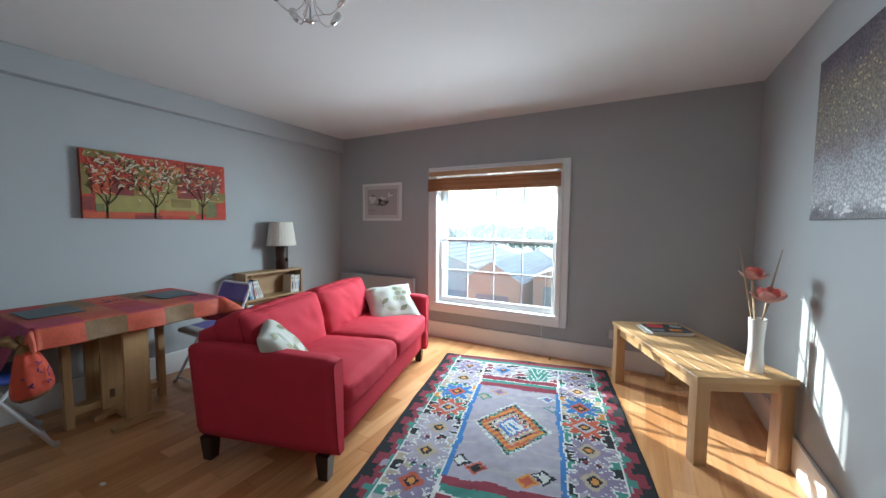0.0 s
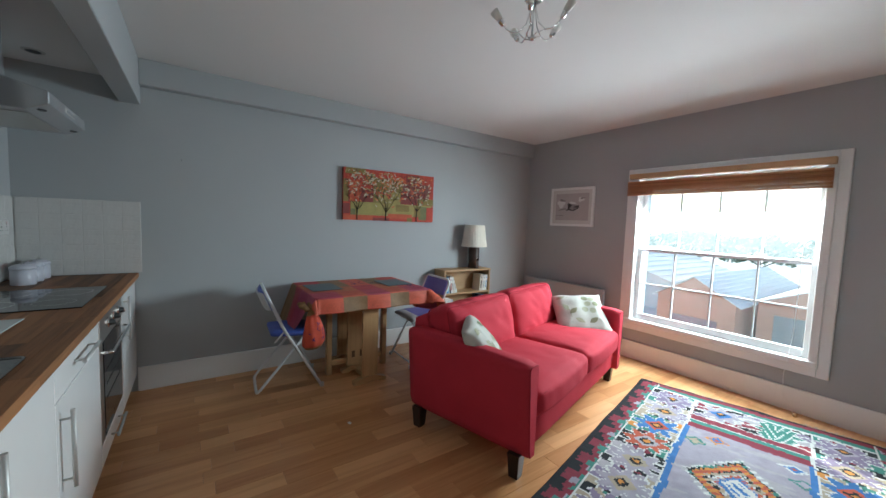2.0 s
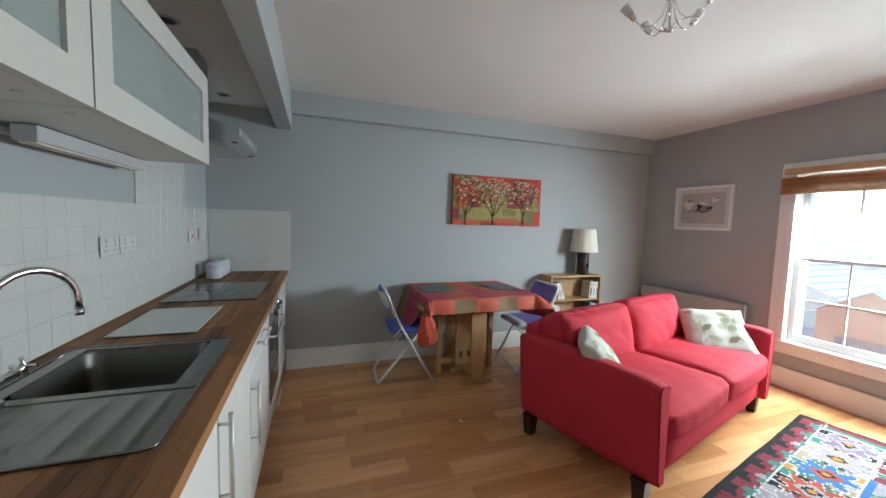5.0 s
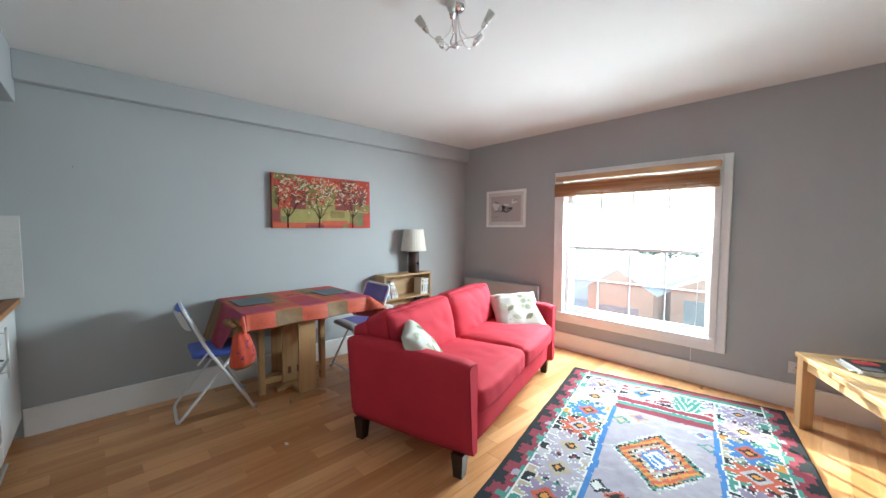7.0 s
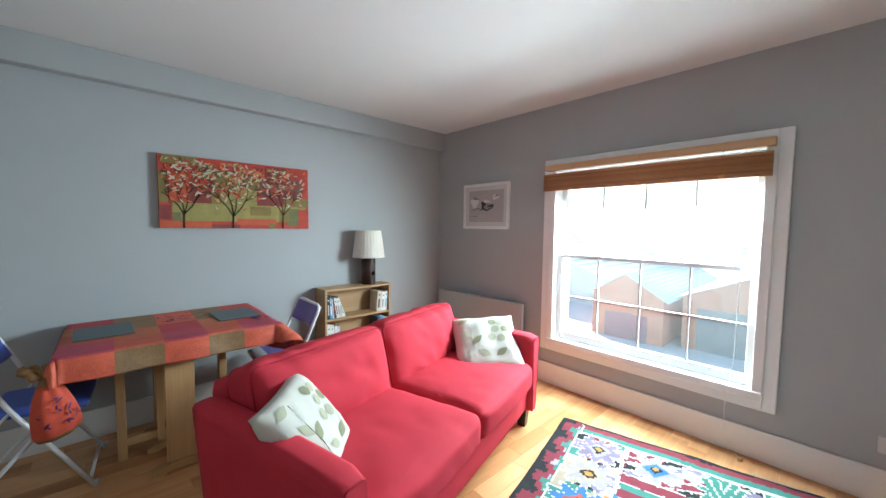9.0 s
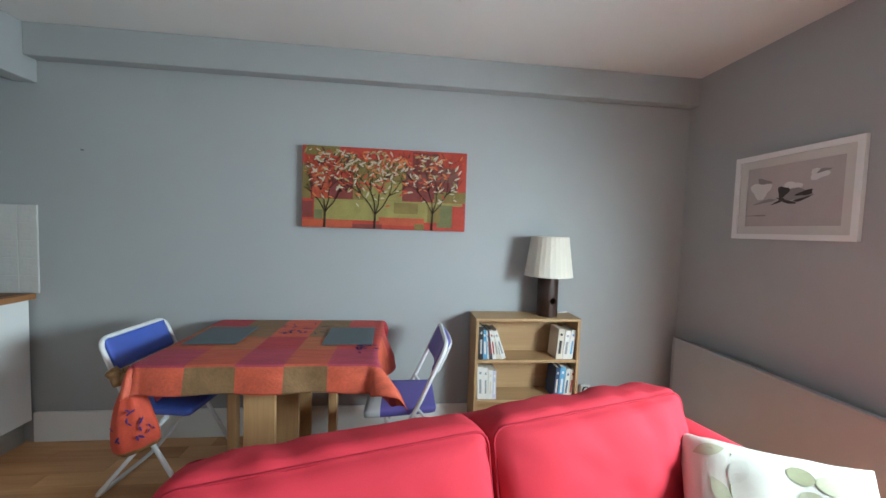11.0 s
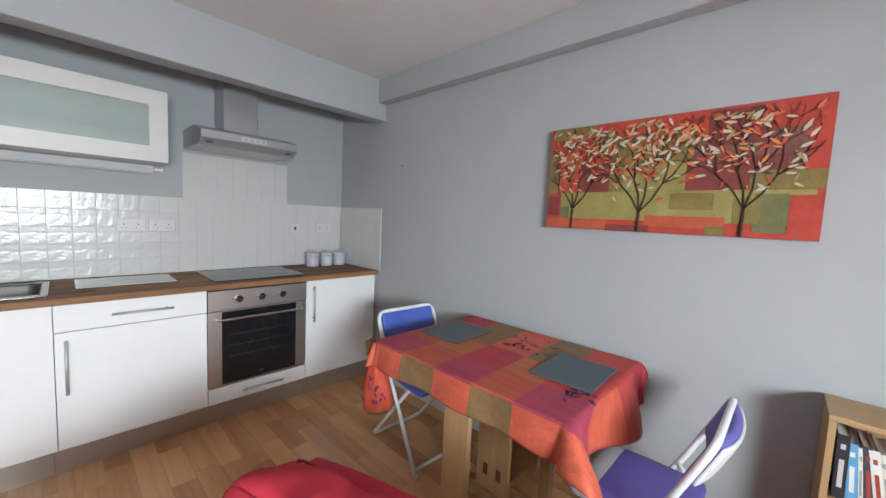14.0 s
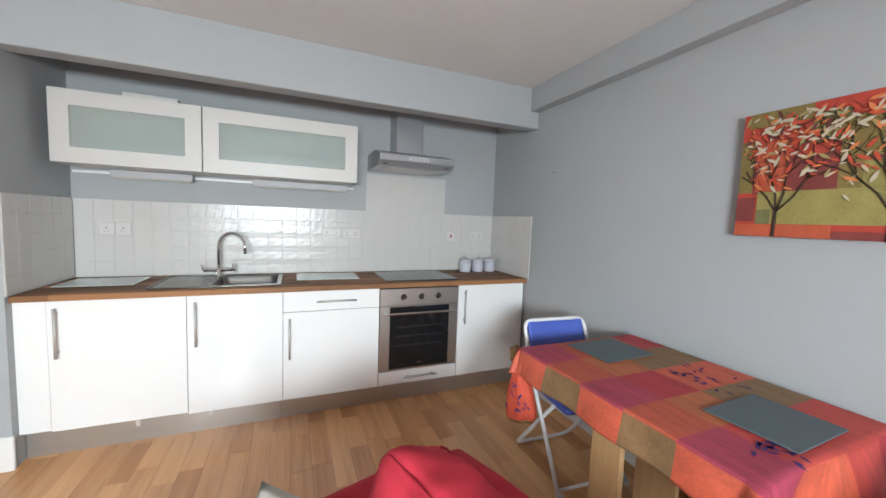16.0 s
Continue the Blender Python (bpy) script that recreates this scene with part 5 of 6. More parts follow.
# ---- lamp and books on the bookcase ----
def table_lamp():
    l = thing("table_lamp", "table lamp with a cream shade on a dark wooden cylinder base", "lamp", pose(0.125, 3.732, BZ, 0, 0, 0))
    r, h, hole, hz = 0.066, 0.27, 0.021, 0.105
    bm = bmesh.new()
    bmesh.ops.create_cone(bm, segments=40, radius1=r, radius2=r, depth=h, cap_ends=True, matrix=Matrix.Translation((0, 0, h / 2)))
    base = part("base", bm, LAMPWOOD, l, "dark wooden cylinder with a round hole")
    cut_bm = bmesh.new()
    bmesh.ops.create_cone(cut_bm, segments=28, radius1=hole, radius2=hole, depth=0.4, cap_ends=True, matrix=pose(0, 0, hz, 0, 90, 12))
    me = bpy.data.meshes.new("hole")
    cut_bm.to_mesh(me)
    cut_bm.free()
    cutter = bpy.data.objects.new("hole", me)
    scene.collection.objects.link(cutter)
    cutter.parent = l
    mod = base.modifiers.new("hole", "BOOLEAN")
    mod.object, mod.operation, mod.solver = cutter, "DIFFERENCE", "EXACT"
    bpy.context.view_layer.update()
    done = bpy.data.meshes.new_from_object(base.evaluated_get(bpy.context.evaluated_depsgraph_get()))
    base.modifiers.clear()
    base.data = done
    bpy.data.objects.remove(cutter)
    for f in base.data.polygons:
        f.use_smooth = len(f.vertices) == 4 and abs(f.normal.z) < 0.1
    bm = bmesh.new()
    prof = [(0.152, 0.262), (0.118, 0.512)]
    seg = 56
    rings = []
    for off in (0, -0.003):
        for rr, z in (prof if off == 0 else prof[::-1]):
            rings.append([bm.verts.new(((rr + off + 0.0012 * (k % 2)) * math.cos(math.tau * k / seg), (rr + off + 0.0012 * (k % 2)) * math.sin(math.tau * k / seg), z)) for k in range(seg)])
    for a, b in zip(rings, rings[1:] + rings[:1]):
        for k in range(seg):
            bm.faces.new((a[k], a[(k + 1) % seg], b[(k + 1) % seg], b[k]))
    shade = part("shade", bm, SHADE, l, "cream pleated fabric shade")
    for rr, z in prof:
        bm = bmesh.new()
        tube(bm, [((rr + 0.0005) * math.cos(a), (rr + 0.0005) * math.sin(a), z) for a in (math.tau * k / 40 for k in range(40))], 0.003, 6, closed=True)
        part("rim", bm, SHADE, shade)
    bm = bmesh.new()
    lathe(bm, [(0.014, 0.27), (0.014, 0.33), (0.028, 0.36), (0.03, 0.40), (0.018, 0.43)], seg=16)
    part("bulb", bm, CERAMIC, l)
    bm = bmesh.new()
    tube(bm, rounded_path([(-0.03, 0.06, 0.006), (-0.06, 0.13, 0.005), (-0.09, 0.19, 0.004), (-0.1, 0.215, -0.3), (-0.1, 0.29, -0.56)], 0.03), 0.003, 6)
    part("flex", bm, TRIM, l, "white lamp flex")


table_lamp()
BOOKCOL = {}


def book(y, z, w, h, d, color, lean=0.0, inset=0.02, tint=None, label="paperback book standing on the shelf"):
    """A book with its spine to the room; lean in degrees towards +y."""
    b = thing("book", label, "book", pose(BX - inset, y, z, -lean, 0, 0), "books on the bookcase")
    k = tuple(round(c, 3) for c in color)
    if k not in BOOKCOL:
        BOOKCOL[k] = paint("book_cover_%d" % len(BOOKCOL), color, 0.45, vary=0.08, scale=20, bump=0.05)
    m = BOOKCOL[k]
    bm = bmesh.new()
    box(bm, -d, 0, 0, 0.0018, 0, h)
    box(bm, -d, 0, w - 0.0018, w, 0, h)
    box(bm, -0.0018, 0.0006, 0.0018, w - 0.0018, 0, h)
    part("cover", bm, m, b)
    part("page_block", boxed(-d + 0.003, -0.002, 0.002, w - 0.002, 0.003, h - 0.003), PAPER, b)
    if tint:
        if tint not in BOOKCOL:
            BOOKCOL[tint] = paint("book_print_%d" % len(BOOKCOL), tint, 0.5, vary=0.1, bump=0.0)
        for z0, z1 in ((0.18, 0.62), (0.78, 0.86)):
            part("spine_print", boxed(0.0008, 0.0013, w * 0.3, w * 0.7, h * z0, h * z1), BOOKCOL[tint], b)


def row_of_books(y, z, spec):
    for w, h, color, lean, tint in spec:
        book(y, z, w, h, 0.135, color, lean, 0.02 + 0.004 * random.random(), tint)
        y += w + 0.0015 + h * math.sin(radians(max(0, lean))) * 0.06


W8, CREAM, BLK, SKYB, REDB = (0.72, 0.71, 0.68), (0.62, 0.57, 0.48), (0.03, 0.03, 0.035), (0.12, 0.33, 0.55), (0.35, 0.05, 0.04)
GREYP, DKBLUE, INKP = (0.30, 0.30, 0.32), (0.03, 0.07, 0.16), (0.06, 0.06, 0.08)
random.seed(21)
row_of_books(BY0 + 0.028, 0.5595, ((0.028, 0.205, BLK, -1, (0.5, 0.5, 0.5)), (0.026, 0.185, SKYB, -4, W8), (0.010, 0.18, W8, -5, GREYP), (0.020, 0.19, INKP, -6, REDB), (0.022, 0.185, W8, -9, REDB), (0.022, 0.18, CREAM, -12, GREYP), (0.012, 0.165, CREAM, -14, GREYP), (0.026, 0.19, W8, -20, GREYP)))
row_of_books(BY0 + 0.03, 0.3045, ((0.036, 0.205, W8, -2, GREYP), (0.028, 0.2, W8, -2, GREYP), (0.028, 0.185, W8, -1, CREAM), (0.022, 0.18, (0.50, 0.50, 0.62), -1, W8)))
row_of_books(BY1 - 0.145, 0.5595, ((0.040, 0.195, CREAM, 4, BLK), (0.036, 0.185, W8, 5, GREYP), (0.03, 0.19, W8, 6, SKYB)))
row_of_books(BY1 - 0.15, 0.3045, ((0.026, 0.20, DKBLUE, 4, CREAM), (0.034, 0.205, SKYB, 4, W8), (0.028, 0.19, W8, 5, DKBLUE), (0.03, 0.19, CREAM, 6, REDB)))

# ---- wall sockets, heater ----
socket("socket", pose(0.0, 4.205, 0.235, 0, 0, 90), True, "double white power socket low on the grey wall")
p = thing("plug_timer", "white plug-in timer in the wall socket", "timer")
bm = bmesh.new()
box(bm, 0.009, 0.035, 4.045, 4.115, 0.225, 0.31, bevel=0.006, seg=2)
part("housing", bm, SOCKET, p)
part("dial", place(lathe(bmesh.new(), [(0.026, 0), (0.026, 0.006), (0.022, 0.008)], seg=24), pose(0.035, 4.08, 0.275, 0, 90, 0)), DARK, p, "round dark dial ring")
part("dial_face", place(lathe(bmesh.new(), [(0.02, 0), (0.02, 0.002)], seg=24), pose(0.043, 4.08, 0.275, 0, 90, 0)), SOCKET, p)
part("plug", boxed(0.009, 0.04, 4.07, 4.105, 0.17, 0.222, bevel=0.005), SOCKET, p)
socket("socket", pose(3.41, YW, 0.31, 0, 0, 0), False, "single white socket above the skirting by the coffee table")


def heater():
    h = thing("panel_heater", "slim glass panel heater standing off the wall under the picture", "heater")
    x0, x1, z0, z1, y = 0.115, 1.255, 0.15, 0.675, YW - 0.105
    part("panel", boxed(x0, x1, y, y + 0.012, z0, z1, bevel=0.003), HEATGLASS, h, "pale glass front panel")
    bm = framed(x0 - 0.004, x1 + 0.004, y - 0.004, y + 0.03, z0 - 0.004, z1 + 0.004, 0.012)
    part("frame", bm, SILVER, h, "thin silver frame")
    part("body", boxed(x0 + 0.05, x1 - 0.05, y + 0.013, y + 0.055, z0 + 0.04, z1 - 0.05, bevel=0.005), CARC, h)
    for x in (x0 + 0.25, x1 - 0.25):
        part("bracket", boxed(x - 0.015, x + 0.015, y + 0.0555, YW, z0 + 0.1, z1 - 0.12), PLINTH, h)
    bm = bmesh.new()
    for k in range(34):
        x = x0 + 0.08 + k * 0.03
        box(bm, x, x + 0.016, y + 0.03, y + 0.05, z1 - 0.049, z1 - 0.047)
    part("vent_slots", bm, DARK, h)
    for z in (0.1,):
        part("foot", boxed(x0 + 0.02, x0 + 0.06, y + 0.014, YW, z0 + 0.02, z0 + 0.08, bevel=0.003), SOCKET, h)
    part("control_box", boxed(x0 - 0.045, x0 - 0.006, y + 0.012, y + 0.06, 0.14, 0.23, bevel=0.006, seg=2), SOCKET, h, "white control box with a dial")


heater()


def framed_print():
    f = thing("framed_print", "small white-framed print of galloping horses on grey paper", "picture", pose(0.413, YW, 1.367))
    W, HH = 0.607, 0.466
    part("frame", framed(0, W, -0.022, -0.001, 0, HH, 0.028), TRIM, f, "plain white frame")
    part("mount", framed(0.026, W - 0.026, -0.012, -0.004, 0.026, HH - 0.026, 0.045), CARC, f)
    part("paper", boxed(0.065, W - 0.065, -0.009, -0.004, 0.065, HH - 0.065), paint("grey_print_paper", (0.46, 0.42, 0.42), 0.8, vary=0.08, scale=8), f)
    ink, chalk, mid = paint("print_ink", (0.05, 0.045, 0.045), 0.8), paint("print_chalk", (0.68, 0.67, 0.66), 0.8), paint("print_wash", (0.27, 0.25, 0.25), 0.8)
    rnd = random.Random(3)

    def dab(x, z, w, h, turn, m, k):
        bm = bmesh.new()
        c, s = math.cos(radians(turn)), math.sin(radians(turn))
        pts = []
        for q in range(14):
            a = math.tau * q / 14
            e = 1 + 0.25 * math.sin(3 * a + k)
            px, pz = w * math.cos(a) * e, h * math.sin(a) * e
            pts.append(bm.verts.new((x + c * px - s * pz, -0.0095 - 0.0002 * k, z + s * px + c * pz)))
        bm.faces.new(pts)
        part("brush_stroke", bm, m, f)

    k = 0
    for x, z, w, h, t, m in ((0.15, 0.27, 0.055, 0.045, 0, chalk), (0.165, 0.315, 0.04, 0.014, -15, mid), (0.31, 0.27, 0.045, 0.028, 10, chalk), (0.33, 0.23, 0.075, 0.03, 5, mid), (0.27, 0.25, 0.03, 0.028, 60, ink), (0.375, 0.235, 0.04, 0.012, 10, ink), (0.29, 0.20, 0.05, 0.008, -20, ink), (0.36, 0.205, 0.04, 0.007, 15, ink), (0.43, 0.32, 0.04, 0.026, 0, chalk), (0.45, 0.335, 0.03, 0.008, 10, mid), (0.18, 0.205, 0.06, 0.008, 10, mid), (0.14, 0.13, 0.06, 0.004, 0, mid), (0.25, 0.20, 0.035, 0.006, 25, ink)):
        dab(x, z, w, h, t, m, k)
        k += 1


framed_print()


def sparkle_canvas():
    y0, y1, z0, z1 = 2.55, 3.62, 1.36, 2.14
    c = thing("canvas_painting", "large canvas with a stippled gold and plum tree over silver drips", "painting", pose(XR, 0, 0))
    m, n, l, b = principled("stippled_canvas")
    tc = n.new("ShaderNodeTexCoord")
    sep = n.new("ShaderNodeSeparateXYZ")
    l.new(tc.outputs["Object"], sep.inputs[0])
    big = n.new("ShaderNodeTexNoise")
    big.inputs["Scale"].default_value, big.inputs["Detail"].default_value = 5, 6
    l.new(tc.outputs["Object"], big.inputs["Vector"])
    grad = n.new("ShaderNodeMapRange")
    grad.inputs[1].default_value, grad.inputs[2].default_value = z0, z1
    l.new(sep.outputs["Z"], grad.inputs[0])
    add = n.new("ShaderNodeMath")
    add.operation = "MULTIPLY_ADD"
    add.inputs[1].default_value, add.inputs[2].default_value = 0.35, -0.175
    l.new(big.outputs[0], add.inputs[0])
    sm = n.new("ShaderNodeMath")
    l.new(grad.outputs[0], sm.inputs[0])
    l.new(add.outputs[0], sm.inputs[1])
    ramp = n.new("ShaderNodeValToRGB")
    e = ramp.color_ramp.elements
    e[0].position, e[0].color = 0.03, (0.12, 0.10, 0.11, 1)
    e[1].position, e[1].color = 0.98, (0.07, 0.055, 0.075, 1)
    for pos, col in ((0.10, (0.45, 0.45, 0.47, 1)), (0.34, (0.30, 0.29, 0.31, 1)), (0.46, (0.19, 0.155, 0.155, 1)), (0.62, (0.20, 0.165, 0.12, 1)), (0.80, (0.16, 0.13, 0.105, 1)), (0.9, (0.10, 0.08, 0.10, 1))):
        x = e.new(pos)
        x.color = col
    l.new(sm.outputs[0], ramp.inputs[0])
    sp = n.new("ShaderNodeTexVoronoi")
    sp.inputs["Scale"].default_value = 75
    l.new(tc.outputs["Object"], sp.inputs["Vector"])
    hsv = n.new("ShaderNodeHueSaturation")
    mr = n.new("ShaderNodeMapRange")
    mr.inputs[1].default_value, mr.inputs[2].default_value, mr.inputs[3].default_value, mr.inputs[4].default_value = 0.1, 0.7, 1.45, 0.6
    l.new(sp.outputs["Distance"], mr.inputs[0])
    l.new(mr.outputs[0], hsv.inputs["Value"])
    l.new(ramp.outputs[0], hsv.inputs["Color"])
    l.new(hsv.outputs[0], b.inputs["Base Color"])
    b.inputs["Roughness"].default_value = 0.5
    bp = n.new("ShaderNodeBump")
    bp.inputs["Strength"].default_value, bp.inputs["Distance"].default_value = 0.6, 0.004
    l.new(sp.outputs["Distance"], bp.inputs["Height"])
    l.new(bp.outputs[0], b.inputs["Normal"])
    part("canvas", boxed(-0.035, -0.001, y0, y1, z0, z1, bevel=0.002), m, c)
    rnd = random.Random(6)
    white = paint("thick_white_dabs", (0.72, 0.70, 0.70), 0.5)
    gold = paint("thick_gold_dabs", (0.42, 0.34, 0.20), 0.45)
    plum = paint("thick_plum_dabs", (0.12, 0.09, 0.12), 0.5)
    for m2, cnt, za, zb, sz in ((white, 26, z0 + 0.02, z0 + 0.07, 0.009), (gold, 220, z0 + 0.36, z1 - 0.12, 0.005), (plum, 120, z0 + 0.45, z1 - 0.05, 0.006)):
        bm = bmesh.new()
        for k in range(cnt):
            y, z = rnd.uniform(y0 + 0.02, y1 - 0.02), rnd.uniform(za, zb)
            s = sz * rnd.uniform(0.5, 1.5)
            bmesh.ops.create_icosphere(bm, subdivisions=1, radius=s, matrix=Matrix.Translation((-0.0355, y, z)) @ Matrix.Diagonal((0.25, rnd.uniform(0.7, 1.6), rnd.uniform(0.6, 1.2), 1)))
        tagged(part("paint_dabs", bm, m2, c), kind="stuff")


sparkle_canvas()


bm = bmesh.new()
tube(bm, [(-0.002, 0, 0), (0.016, 0, -0.004), (0.02, 0, 0.002)], [0.003, 0.0025, 0.002], 8)
tagged(part("picture_nail", place(bm, pose(0, 0.89, 1.765)), DARKSTEEL), "small bare dark nail in the grey wall", "nail")


# ---- on the coffee table ----
def petal_material(name, color):
    """Thin petals that let part of the light through."""
    m = paint(name, color, 0.6, vary=0.2, scale=30, bump=0.1)
    n, l = m.node_tree.nodes, m.node_tree.links
    mixn, tr = n.new("ShaderNodeMixShader"), n.new("ShaderNodeBsdfTranslucent")
    tr.inputs[0].default_value = (*color, 1)
    mixn.inputs[0].default_value = 0.5
    l.new(n["Principled BSDF"].outputs[0], mixn.inputs[1])
    l.new(tr.outputs[0], mixn.inputs[2])
    l.new(mixn.outputs[0], n["Material Output"].inputs[0])
    return m


def vase():
    v = thing("vase", "tall waisted white ceramic vase with coral magnolia stems", "vase", pose(4.185, 3.69, 0.51))
    prof = [(0.040, 0), (0.043, 0.004), (0.040, 0.06), (0.034, 0.14), (0.036, 0.22), (0.042, 0.30), (0.0425, 0.303), (0.038, 0.303), (0.033, 0.22), (0.03, 0.14), (0.03, 0.02)]
    part("body", lathe(bmesh.new(), prof, seg=32), CERAMIC, v)
    stem = paint("dry_stem", (0.40, 0.30, 0.19), 0.8, vary=0.15)
    coral, pale = petal_material("coral_petal", (0.86, 0.27, 0.22)), petal_material("pale_petal", (0.88, 0.56, 0.50))
    rnd = random.Random(12)
    heads = ((Vector((0.035, -0.03, 0.405)), 1.2), (Vector((-0.03, 0.0, 0.52)), 1.0))
    for h, _ in heads:
        bm = bmesh.new()
        tube(bm, [(0, 0, 0.03), (h.x * 0.3, h.y * 0.3, 0.28), h - Vector((0, 0, 0.01))], [0.003, 0.003, 0.0035], 8)
        part("stem", bm, stem, v)
    for tip in ((-0.11, -0.05, 0.70), (0.09, 0.02, 0.69), (-0.05, 0.03, 0.62)):
        bm = bmesh.new()
        t = Vector(tip)
        pts = [Vector((0, 0, 0.03)), Vector((t.x * 0.25, t.y * 0.25, 0.30)), Vector((t.x * 0.6, t.y * 0.6, 0.5)), t]
        tube(bm, pts, [0.004, 0.0045, 0.006, 0.0015], 6)
        part("reed", bm, stem, v, "dry curling reed")
    for h, s in heads:
        for ring, cnt, tilt, m in ((0, 4, 12, coral), (1, 5, 34, coral), (2, 5, 60, pale)):
            for k in range(cnt):
                bm = bmesh.new()
                ln, wd = 0.080 * s * (0.85 + 0.1 * ring), 0.034 * s
                rows = []
                for i in range(7):
                    u = i / 6
                    ww = wd * math.sin(math.pi * min(1, u * 0.86 + 0.12)) ** 0.8
                    cup = 0.012 * s * math.sin(math.pi * u)
                    rows.append([bm.verts.new((q * ww, cup * (1 - q * q) * -1 + 0.012 * u * u, ln * u)) for q in (-1, -0.5, 0, 0.5, 1)])
                for a, b in zip(rows, rows[1:]):
                    for q in range(4):
                        bm.faces.new((a[q], a[q + 1], b[q + 1], b[q])).smooth = True
                turn = 360 * k / cnt + ring * 25 + rnd.uniform(-10, 10)
                place(bm, Matrix.Translation(h) @ pose(0, 0, 0, 0, 0, turn) @ pose(0, 0, 0, tilt + rnd.uniform(-8, 8), 0, 0))
                pt = part("petal", bm, m, v)
                so = pt.modifiers.new("thickness", "SOLIDIFY")
                so.thickness = 0.001


vase()


def magazines():
    cols = ((0.70, 0.70, 0.69), (0.62, 0.62, 0.62), (0.04, 0.04, 0.045))
    z = 0.5105
    rnd = random.Random(2)
    for k, (w, h, t, dx, tr) in enumerate(((0.30, 0.225, 0.006, 0.0, 3), (0.29, 0.22, 0.005, -0.02, -4), (0.295, 0.23, 0.012, 0.015, 1))):
        g = thing("magazine", ("white-covered magazine in the pile on the coffee table" if k < 2 else "glossy black magazine with red and orange cover shapes"), "magazine", pose(3.78, 4.34, z, 0, 0, 20 + tr) @ pose(dx, 0, 0), "magazines on the coffee table")
        part("page_block", boxed(-w / 2, w / 2, -h / 2, h / 2, 0, t - 0.001, bevel=0.0005), PAPER if k else TRIM, g)
        cm = paint("magazine_cover", cols[k], 0.25, vary=0.05, bump=0.0)
        cov = part("cover", boxed(-w / 2 - 0.001, w / 2 + 0.001, -h / 2 - 0.001, h / 2 + 0.001, t - 0.0009, t, bevel=0.0002), cm, g)
        if k == 2:
            for x0, x1, y0, y1, c in ((-0.12, 0.0, 0.01, 0.10, (0.55, 0.06, 0.06)), (0.0, 0.09, -0.08, -0.02, (0.60, 0.20, 0.04)), (0.05, 0.13, 0.02, 0.09, (0.55, 0.55, 0.55)), (-0.13, -0.04, -0.10, -0.03, (0.20, 0.20, 0.21))):
                bm = bmesh.new()
                ring = [bm.verts.new(((x0 + x1) / 2 + (x1 - x0) / 2 * math.copysign(abs(math.cos(a)) ** 0.6, math.cos(a)), (y0 + y1) / 2 + (y1 - y0) / 2 * math.copysign(abs(math.sin(a)) ** 0.7, math.sin(a)), t + 0.0004)) for a in (math.tau * q / 20 for q in range(20))]
                bm.faces.new(ring)
                part("cover_shape", bm, paint("cover_ink", c, 0.25, bump=0.0), cov)
        z += t + 0.0004


magazines()


# ---- ceiling light ----
def ceiling_light():
    c = thing("ceiling_light", "chrome five-arm ceiling light with frosted glass shades, switched off", "ceiling light", pose(2.235, 2.30, H) @ Matrix.Scale(0.8, 4))
    frost = paint("frosted_shade", (0.70, 0.68, 0.64), 0.45, vary=0.03, bump=0.0)
    part("ceiling_rose", lathe(bmesh.new(), [(0.02, -0.045), (0.045, -0.04), (0.058, -0.02), (0.06, 0.0)], seg=28), CHROME, c)
    part("stem", lathe(bmesh.new(), [(0.006, -0.24), (0.006, -0.044)], seg=10), CHROME, c)
    part("finial", lathe(bmesh.new(), [(0.004, -0.262), (0.017, -0.256), (0.022, -0.246), (0.017, -0.236), (0.006, -0.23)], seg=20), CHROME, c)
    for k in range(5):
        a = radians(72 * k + 20)
        d = Vector((math.cos(a), math.sin(a), 0))
        bm = bmesh.new()
        prof = [(0.012, -0.045), (0.02, -0.10), (0.04, -0.17), (0.08, -0.215), (0.12, -0.22), (0.155, -0.20), (0.175, -0.175)]
        pts = []
        for (r0, z0), (r1, z1) in zip(prof, prof[1:]):
            pts += [d * (r0 + (r1 - r0) * t) + Vector((0, 0, z0 + (z1 - z0) * t)) for t in (0, 0.5)]
        pts.append(d * prof[-1][0] + Vector((0, 0, prof[-1][1])))
        tube(bm, pts, 0.0038, 8)
        arm = part("arm", bm, CHROME, c, "curved chrome arm")
        tip = pts[-1]
        up = (d * 0.62 + Vector((0, 0, 0.78))).normalized()
        m = Matrix.Translation(tip) @ up.to_track_quat("Z", "Y").to_matrix().to_4x4()
        part("lamp_holder", place(lathe(bmesh.new(), [(0.008, -0.008), (0.014, -0.004), (0.016, 0.022), (0.019, 0.026)], seg=16), m), CHROME, arm)
        part("shade", place(lathe(bmesh.new(), [(0.017, 0.0265), (0.021, 0.05), (0.025, 0.09), (0.022, 0.09), (0.018, 0.05)], seg=18), m), frost, arm, "frosted glass shade")
    bm = bmesh.new()
    for k in range(5):
        a, b = radians(72 * k + 20), radians(72 * k + 92)
        tube(bm, [(0.02 * math.cos(a), 0.02 * math.sin(a), -0.246), (0.05 * math.cos((a + b) / 2), 0.05 * math.sin((a + b) / 2), -0.235), (0.085 * math.cos(b), 0.085 * math.sin(b), -0.217)], 0.0028, 6)
    part("scroll", bm, CHROME, c, "thin chrome scrolls")


ceiling_light()
